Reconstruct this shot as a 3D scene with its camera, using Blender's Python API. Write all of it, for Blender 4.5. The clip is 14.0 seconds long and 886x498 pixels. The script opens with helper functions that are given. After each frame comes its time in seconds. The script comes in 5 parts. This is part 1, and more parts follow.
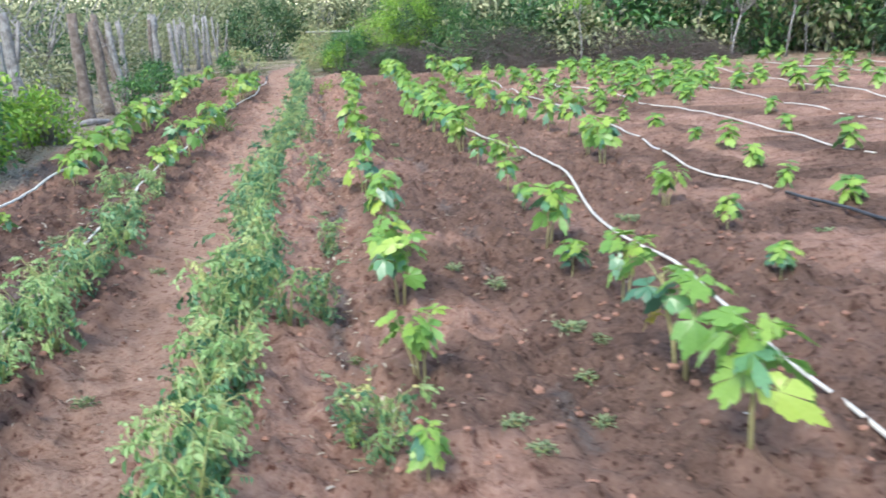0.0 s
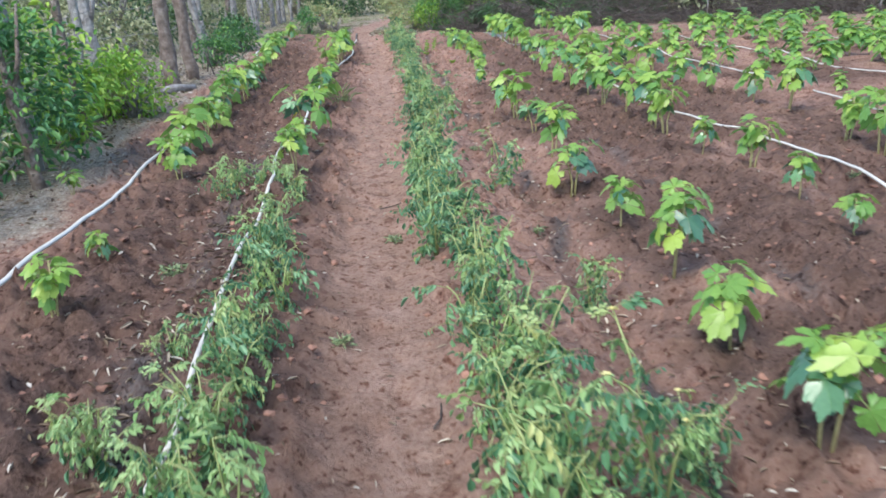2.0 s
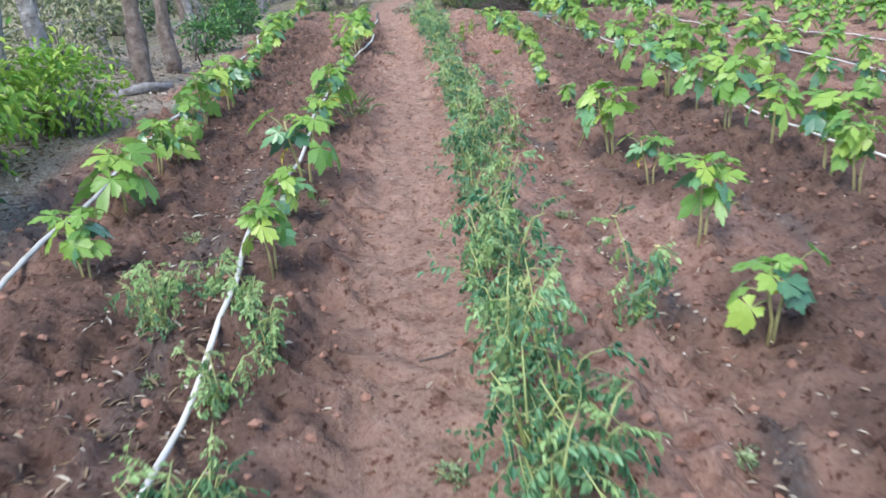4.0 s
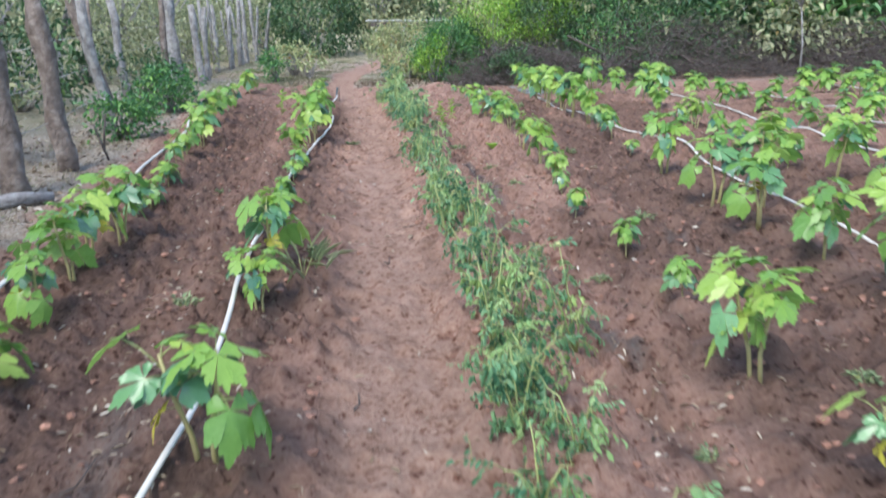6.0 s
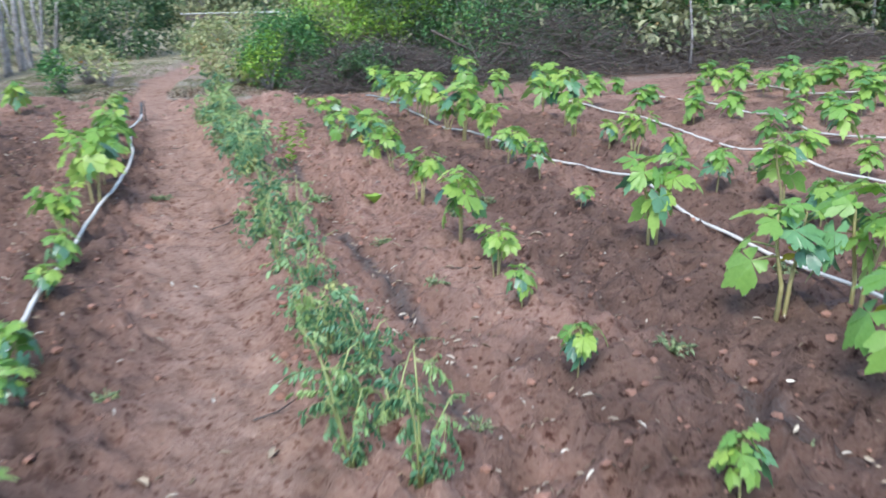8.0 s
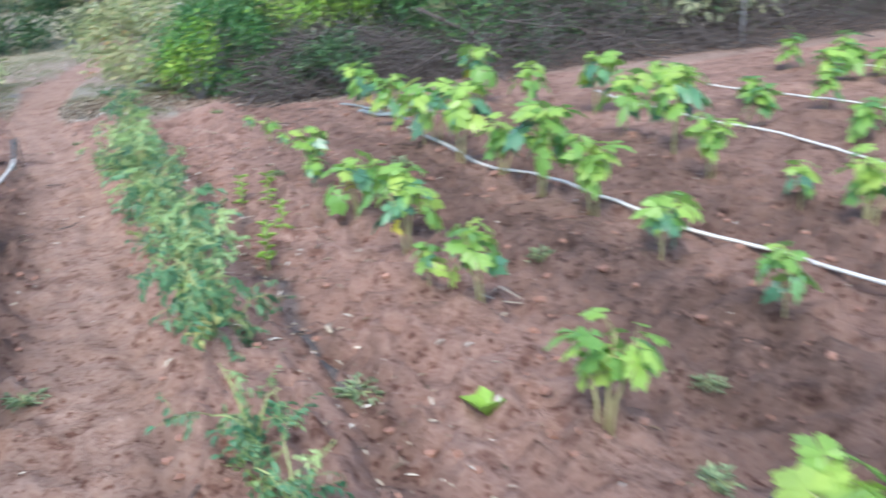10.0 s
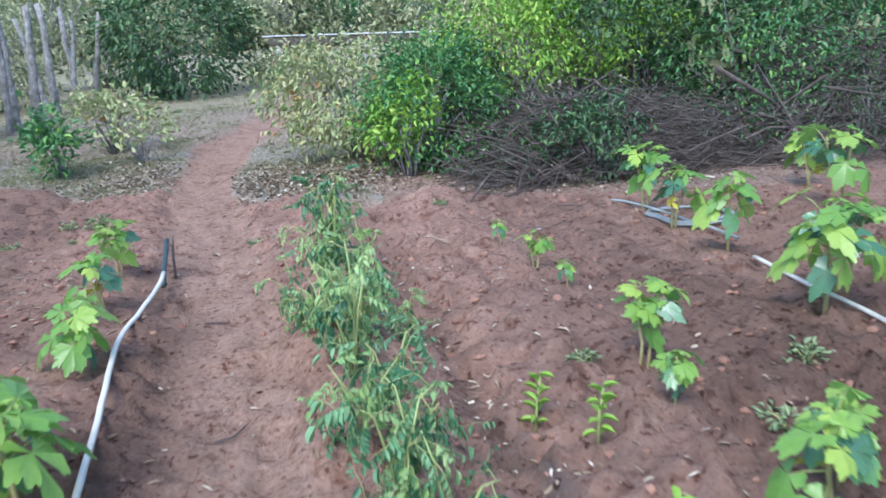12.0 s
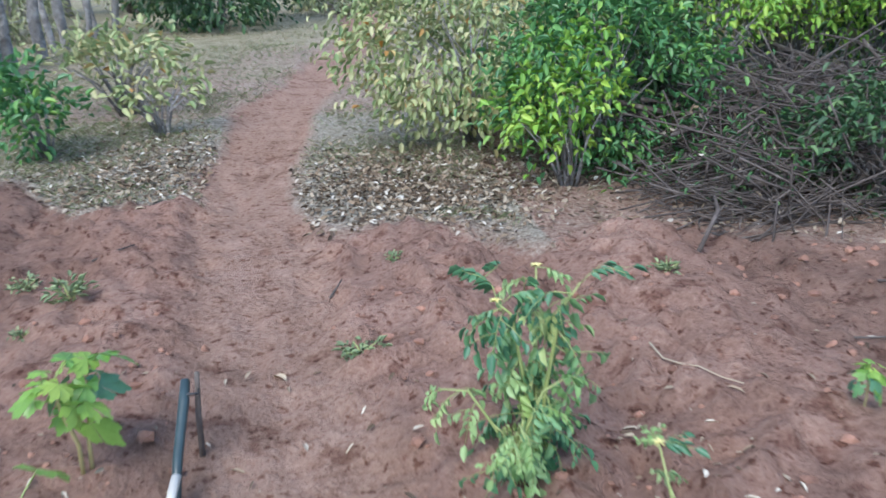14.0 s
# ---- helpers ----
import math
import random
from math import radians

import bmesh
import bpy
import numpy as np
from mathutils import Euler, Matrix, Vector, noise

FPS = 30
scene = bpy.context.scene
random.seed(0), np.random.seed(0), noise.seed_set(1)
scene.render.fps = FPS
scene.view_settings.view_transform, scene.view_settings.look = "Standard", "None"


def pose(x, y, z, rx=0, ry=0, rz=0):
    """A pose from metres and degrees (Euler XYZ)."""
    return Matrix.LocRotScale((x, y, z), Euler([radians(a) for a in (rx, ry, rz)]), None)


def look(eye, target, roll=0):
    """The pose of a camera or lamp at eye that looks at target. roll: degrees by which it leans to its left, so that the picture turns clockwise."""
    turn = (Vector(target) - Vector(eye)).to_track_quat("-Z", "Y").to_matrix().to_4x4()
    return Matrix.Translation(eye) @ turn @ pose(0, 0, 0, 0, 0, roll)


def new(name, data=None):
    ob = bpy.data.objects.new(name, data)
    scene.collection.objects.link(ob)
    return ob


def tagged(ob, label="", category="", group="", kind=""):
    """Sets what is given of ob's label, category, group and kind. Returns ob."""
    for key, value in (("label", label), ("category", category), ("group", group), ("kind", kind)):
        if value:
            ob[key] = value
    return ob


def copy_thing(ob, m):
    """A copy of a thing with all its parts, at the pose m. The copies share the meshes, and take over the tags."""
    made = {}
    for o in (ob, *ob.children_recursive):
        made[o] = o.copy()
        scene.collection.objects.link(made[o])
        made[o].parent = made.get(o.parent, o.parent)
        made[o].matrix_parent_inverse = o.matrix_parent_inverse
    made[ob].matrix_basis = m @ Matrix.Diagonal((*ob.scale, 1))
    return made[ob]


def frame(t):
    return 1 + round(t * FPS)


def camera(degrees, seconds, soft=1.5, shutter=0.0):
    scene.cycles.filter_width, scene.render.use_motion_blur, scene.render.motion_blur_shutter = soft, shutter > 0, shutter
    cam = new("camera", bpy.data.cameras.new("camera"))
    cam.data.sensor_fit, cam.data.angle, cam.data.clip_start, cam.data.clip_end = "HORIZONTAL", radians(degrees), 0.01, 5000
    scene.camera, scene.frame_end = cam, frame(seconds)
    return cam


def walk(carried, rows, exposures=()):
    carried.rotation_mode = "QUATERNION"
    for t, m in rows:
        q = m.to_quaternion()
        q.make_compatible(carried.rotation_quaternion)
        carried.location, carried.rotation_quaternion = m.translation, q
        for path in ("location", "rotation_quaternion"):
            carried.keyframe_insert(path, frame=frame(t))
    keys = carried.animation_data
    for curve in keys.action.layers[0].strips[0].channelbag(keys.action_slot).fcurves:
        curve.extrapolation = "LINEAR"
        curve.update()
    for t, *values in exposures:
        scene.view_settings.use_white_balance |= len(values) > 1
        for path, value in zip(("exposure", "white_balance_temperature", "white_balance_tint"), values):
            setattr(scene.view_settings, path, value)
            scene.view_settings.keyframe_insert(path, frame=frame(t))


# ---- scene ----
cam = camera(55.8, 14.0, 1.7, 0.35)
PATH = [
    (0, (0.951, -1.136, 1.642), (1.222, 0.767, 1.088), -2.1),
    (0.5, (0.578, -0.561, 1.595), (0.725, 1.345, 1.009), -2.5),
    (1, (0.181, -0.054, 1.585), (0.221, 1.847, 0.967), -3.9),
    (1.5, (0.05, 0.512, 1.531), (0.178, 2.406, 0.901), -2.7),
    (2, (-0.016, 1.176, 1.523), (0.133, 3.065, 0.881), -2.5),
    (2.2, (-0.062, 1.446, 1.512), (0.096, 3.325, 0.845), -2.4),
    (4.3, (-0.042, 4.289, 1.454), (0.04, 6.154, 0.739), -1.9),
    (4.5, (-0.059, 4.554, 1.425), (0.036, 6.41, 0.688), -0.7),
    (5, (-0.049, 5.204, 1.41), (0.096, 7.085, 0.747), -1.5),
    (5.5, (-0.055, 5.901, 1.432), (0.117, 7.761, 0.718), -2.3),
    (6, (-0.097, 6.512, 1.466), (0.115, 8.418, 0.896), -1.4),
    (6.5, (-0.054, 7.186, 1.466), (0.192, 9.109, 0.977), -2.4),
    (7, (-0.067, 7.877, 1.42), (0.21, 9.774, 0.852), -1.5),
    (7.5, (0.003, 8.552, 1.388), (0.375, 10.418, 0.772), -3.5),
    (7.7, (0.036, 8.841, 1.414), (0.488, 10.693, 0.807), -2.9),
    (9.8, (0.354, 12.34, 1.424), (1.317, 13.957, 0.748), -1.4),
    (10, (0.355, 12.608, 1.441), (1.074, 14.345, 0.759), -3.7),
    (10.5, (0.265, 13.28, 1.376), (0.8, 15.069, 0.66), -1.2),
    (10.8, (0.273, 13.664, 1.429), (0.67, 15.466, 0.658), -1.6),
    (11, (0.326, 13.96, 1.415), (0.633, 15.84, 0.806), -4.4),
    (11.5, (0.275, 14.662, 1.397), (0.599, 16.536, 0.779), -3.1),
    (12, (0.317, 15.345, 1.362), (0.728, 17.221, 0.805), -2.6),
    (12.5, (0.295, 15.986, 1.342), (0.643, 17.858, 0.731), 0.2),
    (13, (0.261, 16.662, 1.349), (0.533, 18.53, 0.688), -1.9),
    (13.1, (0.256, 16.801, 1.352), (0.536, 18.655, 0.658), -2.8),
    (13.5, (0.203, 17.338, 1.329), (0.459, 19.208, 0.667), -1.5),
    (14, (0.131, 17.981, 1.306), (0.456, 19.822, 0.593), -1.2),
]
walk(cam, [(t, look(eye, target, roll)) for t, eye, target, roll in PATH],
     [(0, 1.44, 6600, 8), (1.0, 1.28, 6550, 8), (2.2, 1.2, 6450, 10), (4.5, 1.28, 6400, 11), (6.0, 1.26, 6400, 10), (6.5, 1.06, 6250, 10), (7.7, 1.2, 6200, 10), (10, 1.45, 6150, 10), (11, 1.5, 5800, 10), (12.5, 1.2, 5900, 9), (14, 1.18, 6100, 9)])

# ---- sky and sun ----
world = bpy.data.worlds.new("sky")
world.use_nodes = True
scene.world = world
wn = world.node_tree.nodes
sky = wn.new("ShaderNodeTexSky")
sky.sky_type = "NISHITA"
sky.sun_disc = False
sky.sun_elevation = radians(51)
sky.sun_rotation = radians(-146)
sky.air_density, sky.dust_density, sky.ozone_density = 1.0, 0.6, 1.0
world.node_tree.links.new(sky.outputs[0], wn["Background"].inputs[0])
wn["Background"].inputs[1].default_value = 0.15
sun_data = bpy.data.lights.new("sun", "SUN")
sun_data.energy, sun_data.angle, sun_data.color = 1.7, radians(30), (1.0, 0.96, 0.9)
sun = new("sun", sun_data)
sun.matrix_world = look((-4, 4, 9), (0, 10, 0))

rng = np.random.default_rng(7)


# ---- materials ----
def material(name):
    m = bpy.data.materials.new(name)
    m.use_nodes = True
    nt = m.node_tree
    return m, nt, nt.nodes["Principled BSDF"]


def node(nt, kind, **sockets):
    n = nt.nodes.new(kind)
    for k, v in sockets.items():
        n.inputs[k.replace("_", " ")].default_value = v
    return n


def ramp(nt, fac, stops):
    r = nt.nodes.new("ShaderNodeValToRGB")
    while len(r.color_ramp.elements) < len(stops):
        r.color_ramp.elements.new(0.5)
    for e, (p, c) in zip(r.color_ramp.elements, stops):
        e.position, e.color = p, (*c, 1)
    nt.links.new(fac, r.inputs[0])
    return r.outputs[0]


def mix(nt, fac, a, b, mode="MIX"):
    m = nt.nodes.new("ShaderNodeMix")
    m.data_type, m.blend_type = "RGBA", mode
    for s, v in ((0, fac), (6, a), (7, b)):
        if isinstance(v, (int, float)):
            m.inputs[s].default_value = v
        elif isinstance(v, tuple):
            m.inputs[s].default_value = (*v, 1)
        else:
            nt.links.new(v, m.inputs[s])
    return m.outputs[2]


def noise_fac(nt, scale, detail=4.0, rough=0.6):
    pos = nt.nodes.new("ShaderNodeNewGeometry")
    n = node(nt, "ShaderNodeTexNoise", Scale=scale, Detail=detail, Roughness=rough)
    nt.links.new(pos.outputs["Position"], n.inputs["Vector"])
    return n.outputs["Fac"]


def bump(nt, shader, fac, strength, dist):
    b = node(nt, "ShaderNodeBump", Strength=strength, Distance=dist)
    nt.links.new(fac, b.inputs["Height"])
    nt.links.new(b.outputs[0], shader.inputs["Normal"])
    return b


def leaf_material(name, stops, rough=0.45, through_light=0.3, island=False, spec=0.5):
    m, nt, p = material(name)
    if island:
        r = nt.nodes.new("ShaderNodeNewGeometry").outputs["Random Per Island"]
    else:
        r = nt.nodes.new("ShaderNodeObjectInfo").outputs["Random"]
    col = ramp(nt, r, stops)
    fine = noise_fac(nt, 60.0, 3.0)
    col = mix(nt, 0.35, col, ramp(nt, fine, [(0.3, (0.35, 0.35, 0.3)), (0.7, (0.75, 0.75, 0.65))]), "SOFT_LIGHT")
    nt.links.new(col, p.inputs["Base Color"])
    p.inputs["Roughness"].default_value = rough
    p.inputs["Specular IOR Level"].default_value = spec
    tr = nt.nodes.new("ShaderNodeBsdfTranslucent")
    nt.links.new(col, tr.inputs[0])
    ms = nt.nodes.new("ShaderNodeMixShader")
    ms.inputs[0].default_value = through_light
    nt.links.new(p.outputs[0], ms.inputs[1])
    nt.links.new(tr.outputs[0], ms.inputs[2])
    nt.links.new(ms.outputs[0], nt.nodes["Material Output"].inputs[0])
    bump(nt, p, fine, 0.25, 0.004)
    return m


def plain_material(name, stops, scale, rough=0.8, strength=0.4, dist=0.01, random_mix=0.0):
    m, nt, p = material(name)
    f = noise_fac(nt, scale, 6.0)
    col = ramp(nt, f, stops)
    if random_mix:
        r = nt.nodes.new("ShaderNodeNewGeometry").outputs["Random Per Island"]
        col = mix(nt, random_mix, col, ramp(nt, r, [(0.0, (0.25, 0.22, 0.2)), (1.0, (0.85, 0.8, 0.75))]), "OVERLAY")
    nt.links.new(col, p.inputs["Base Color"])
    p.inputs["Roughness"].default_value = rough
    bump(nt, p, noise_fac(nt, scale * 3, 5.0), strength, dist)
    return m


def soil_material():
    m, nt, p = material("red_soil")
    big, mid, fine = noise_fac(nt, 0.9, 3.0), noise_fac(nt, 5.0, 5.0), noise_fac(nt, 45.0, 6.0, 0.7)
    dry = ramp(nt, mid, [(0.25, (0.255, 0.162, 0.127)), (0.55, (0.36, 0.232, 0.184)), (0.8, (0.46, 0.312, 0.252))])
    dry = mix(nt, 0.6, dry, ramp(nt, big, [(0.3, (0.42, 0.38, 0.36)), (0.7, (0.62, 0.58, 0.55))]), "SOFT_LIGHT")
    wet = ramp(nt, mid, [(0.3, (0.112, 0.072, 0.057)), (0.7, (0.215, 0.136, 0.106))])
    ash = ramp(nt, mid, [(0.3, (0.07, 0.066, 0.068)), (0.7, (0.17, 0.16, 0.155))])
    duff = ramp(nt, fine, [(0.3, (0.22, 0.2, 0.15)), (0.5, (0.36, 0.325, 0.26)), (0.7, (0.5, 0.455, 0.38))])
    meadow = ramp(nt, mid, [(0.3, (0.23, 0.23, 0.13)), (0.6, (0.40, 0.35, 0.25)), (0.8, (0.48, 0.43, 0.33))])
    trod = ramp(nt, mid, [(0.25, (0.31, 0.192, 0.140)), (0.55, (0.395, 0.256, 0.194)), (0.8, (0.47, 0.32, 0.252))])
    col = dry
    for key, other in (("trod", trod), ("moist", wet), ("ash", ash), ("duff", duff), ("meadow", meadow)):
        a = nt.nodes.new("ShaderNodeAttribute")
        a.attribute_name = key
        s = nt.nodes.new("ShaderNodeMath")
        s.operation = "MULTIPLY_ADD"
        nt.links.new(fine, s.inputs[0])
        s.inputs[1].default_value = 0.9
        nt.links.new(a.outputs["Fac"], s.inputs[2])
        r = nt.nodes.new("ShaderNodeMapRange")
        r.inputs[1].default_value, r.inputs[2].default_value = 0.6, 1.35
        nt.links.new(s.outputs[0], r.inputs[0])
        col = mix(nt, r.outputs[0], col, other)
    # Relief shading in the colour: fine's hollows darker, its crests lighter; specks add tiny dark pits.
    col = mix(nt, 0.75, col, ramp(nt, fine, [(0.3, (0.1, 0.09, 0.09)), (0.45, (0.42, 0.41, 0.41)), (0.55, (0.55, 0.55, 0.54)), (0.72, (0.85, 0.83, 0.8))]), "SOFT_LIGHT")
    specks = ramp(nt, noise_fac(nt, 26.0, 3.0), [(0.26, (0.72, 0.71, 0.7)), (0.36, (0.5, 0.5, 0.5)), (0.58, (0.5, 0.5, 0.5)), (0.66, (0.06, 0.055, 0.06))])
    col = mix(nt, 0.9, col, specks, "SOFT_LIGHT")
    # Broader dark blotches paint the shade that lies in small hollows.
    pit_shade = ramp(nt, noise_fac(nt, 9.0, 3.0), [(0.34, (0.12, 0.11, 0.115)), (0.42, (0.5, 0.5, 0.5)), (0.62, (0.5, 0.5, 0.5)), (0.72, (0.66, 0.65, 0.64))])
    col = mix(nt, 0.7, col, pit_shade, "SOFT_LIGHT")
    nt.links.new(col, p.inputs["Base Color"])
    p.inputs["Roughness"].default_value = 0.95
    p.inputs["Specular IOR Level"].default_value = 0.15
    crumbs = node(nt, "ShaderNodeTexVoronoi", Scale=55.0)
    b1 = bump(nt, p, fine, 1.0, 0.03)
    b2 = node(nt, "ShaderNodeBump", Strength=0.6, Distance=0.014)
    nt.links.new(crumbs.outputs["Distance"], b2.inputs["Height"])
    nt.links.new(b2.outputs[0], b1.inputs["Normal"])
    return m


SOIL = soil_material()
PAPAYA_LIME = leaf_material("papaya_leaf_lime", [(0, (0.17, 0.36, 0.085)), (0.5, (0.265, 0.46, 0.10)), (0.85, (0.36, 0.54, 0.115)), (1, (0.46, 0.62, 0.13))], 0.36, 0.4, False, 0.6)
PAPAYA_DEEP = leaf_material("papaya_leaf_deep", [(0, (0.06, 0.17, 0.10)), (0.6, (0.11, 0.26, 0.13)), (1, (0.17, 0.36, 0.14))], 0.3, 0.24, False, 0.8)
PAPAYA_YELLOW = leaf_material("papaya_leaf_yellowed", [(0, (0.48, 0.44, 0.06)), (1, (0.62, 0.55, 0.08))], 0.45, 0.3)
PAPAYA_FAR = leaf_material("papaya_leaf_joined", [(0, (0.10, 0.25, 0.08)), (0.4, (0.21, 0.40, 0.095)), (1, (0.37, 0.56, 0.115))], 0.42, 0.36, True)
TOMATO_LEAF = leaf_material("tomato_leaf", [(0, (0.06, 0.18, 0.095)), (0.45, (0.12, 0.28, 0.135)), (0.85, (0.21, 0.39, 0.19)), (1, (0.34, 0.48, 0.15))], 0.4, 0.26, False, 0.6)
TOMATO_PALE = leaf_material("tomato_leaf_pale", [(0, (0.27, 0.46, 0.17)), (0.8, (0.43, 0.60, 0.28)), (1, (0.60, 0.62, 0.24))], 0.5, 0.38)
SHRUB_PALE = leaf_material("pale_shrub_leaf", [(0, (0.2, 0.29, 0.12)), (0.4, (0.36, 0.42, 0.19)), (0.8, (0.54, 0.53, 0.3)), (0.97, (0.48, 0.42, 0.2)), (1, (0.55, 0.24, 0.05))], 0.55, 0.25, True)
SHRUB_GREEN = leaf_material("green_shrub_leaf", [(0, (0.06, 0.18, 0.07)), (0.6, (0.11, 0.27, 0.10)), (0.93, (0.18, 0.38, 0.10)), (1, (0.30, 0.50, 0.11))], 0.4, 0.28, True)
SHRUB_LIME = leaf_material("lime_shrub_leaf", [(0, (0.15, 0.34, 0.06)), (0.5, (0.28, 0.5, 0.08)), (1, (0.45, 0.62, 0.11))], 0.42, 0.32, True)
SHRUB_DARK = leaf_material("dark_shrub_leaf", [(0, (0.04, 0.09, 0.045)), (0.7, (0.075, 0.16, 0.068)), (1, (0.15, 0.26, 0.09))], 0.5, 0.22, True)
# Olive leaves lightened so that their colour carries the background's pale haze.
SHRUB_OLIVE = leaf_material("olive_tree_leaf", [(0, (0.18, 0.22, 0.125)), (0.5, (0.32, 0.35, 0.20)), (1, (0.50, 0.50, 0.30))], 0.6, 0.25, True)
WEED_LEAF = leaf_material("dusty_weed_leaf", [(0, (0.12, 0.17, 0.09)), (0.5, (0.22, 0.31, 0.16)), (0.9, (0.33, 0.42, 0.22)), (1, (0.45, 0.46, 0.28))], 0.6, 0.2, True)
DRY_GRASS = leaf_material("dry_grass_blade", [(0, (0.3, 0.3, 0.18)), (0.5, (0.5, 0.46, 0.33)), (1, (0.7, 0.65, 0.52))], 0.75, 0.4, True, 0.3)
GREEN_GRASS = leaf_material("green_grass_blade", [(0, (0.2, 0.26, 0.13)), (0.6, (0.32, 0.38, 0.2)), (1, (0.45, 0.48, 0.3))], 0.7, 0.35, True, 0.3)
LITTER = leaf_material("fallen_leaf", [(0, (0.07, 0.05, 0.04)), (0.5, (0.22, 0.16, 0.11)), (0.85, (0.40, 0.34, 0.27)), (1, (0.60, 0.56, 0.50))], 0.8, 0.05, True, 0.2)
STRAW = leaf_material("straw_bit", [(0, (0.20, 0.14, 0.10)), (0.6, (0.45, 0.37, 0.28)), (1, (0.75, 0.70, 0.60))], 0.8, 0.0, True, 0.2)
CLOD = plain_material("soil_clod", [(0.3, (0.16, 0.085, 0.062)), (0.7, (0.36, 0.2, 0.145))], 12.0, 0.95, 0.5, 0.01, 0.35)
STEM = plain_material("green_stem", [(0.3, (0.26, 0.33, 0.11)), (0.7, (0.40, 0.44, 0.18))], 30.0, 0.55, 0.2, 0.003)
STEM_TAN = plain_material("tan_stem", [(0.3, (0.34, 0.30, 0.13)), (0.7, (0.46, 0.42, 0.2))], 30.0, 0.6, 0.2, 0.003)
BARK = plain_material("weathered_bark", [(0.25, (0.12, 0.105, 0.1)), (0.5, (0.30, 0.285, 0.275)), (0.75, (0.50, 0.485, 0.47))], 11.0, 0.9, 1.0, 0.04)
BARK_RED = plain_material("red_brown_bark", [(0.25, (0.09, 0.066, 0.056)), (0.5, (0.21, 0.165, 0.138)), (0.75, (0.37, 0.325, 0.29))], 11.0, 0.9, 1.0, 0.04)
DEADWOOD = plain_material("dead_branch_wood", [(0.25, (0.04, 0.033, 0.03)), (0.55, (0.095, 0.08, 0.073)), (0.8, (0.2, 0.178, 0.163))], 14.0, 0.9, 0.6, 0.01, 0.4)
HOSE = plain_material("white_hose_plastic", [(0.3, (0.52, 0.49, 0.43)), (0.6, (0.69, 0.66, 0.59)), (0.8, (0.77, 0.74, 0.68))], 6.0, 0.4, 0.15, 0.003)
HOSE_GREY = plain_material("grey_hose_plastic", [(0.3, (0.22, 0.25, 0.25)), (0.7, (0.36, 0.40, 0.40))], 6.0, 0.4, 0.15, 0.003)
HOSE_BLACK = plain_material("black_hose_plastic", [(0.3, (0.025, 0.027, 0.03)), (0.7, (0.06, 0.062, 0.065))], 8.0, 0.4, 0.15, 0.003)
TEAL = plain_material("blue_green_hose_plastic", [(0.3, (0.022, 0.04, 0.046)), (0.7, (0.05, 0.08, 0.088))], 8.0, 0.4, 0.15, 0.003)
CONCRETE = plain_material("pale_concrete", [(0.3, (0.33, 0.325, 0.32)), (0.7, (0.52, 0.52, 0.51))], 6.0, 0.85, 0.4, 0.01)
SHEET = plain_material("pale_metal_sheet", [(0.3, (0.55, 0.56, 0.57)), (0.7, (0.74, 0.75, 0.76))], 3.0, 0.4, 0.2, 0.01)
WIRE = plain_material("rusty_wire", [(0.3, (0.22, 0.2, 0.18)), (0.7, (0.42, 0.4, 0.38))], 20.0, 0.6, 0.2, 0.003)
FLOWER = plain_material("yellow_petal", [(0.3, (0.62, 0.55, 0.18)), (0.7, (0.75, 0.7, 0.35))], 20.0, 0.6, 0.1, 0.003)


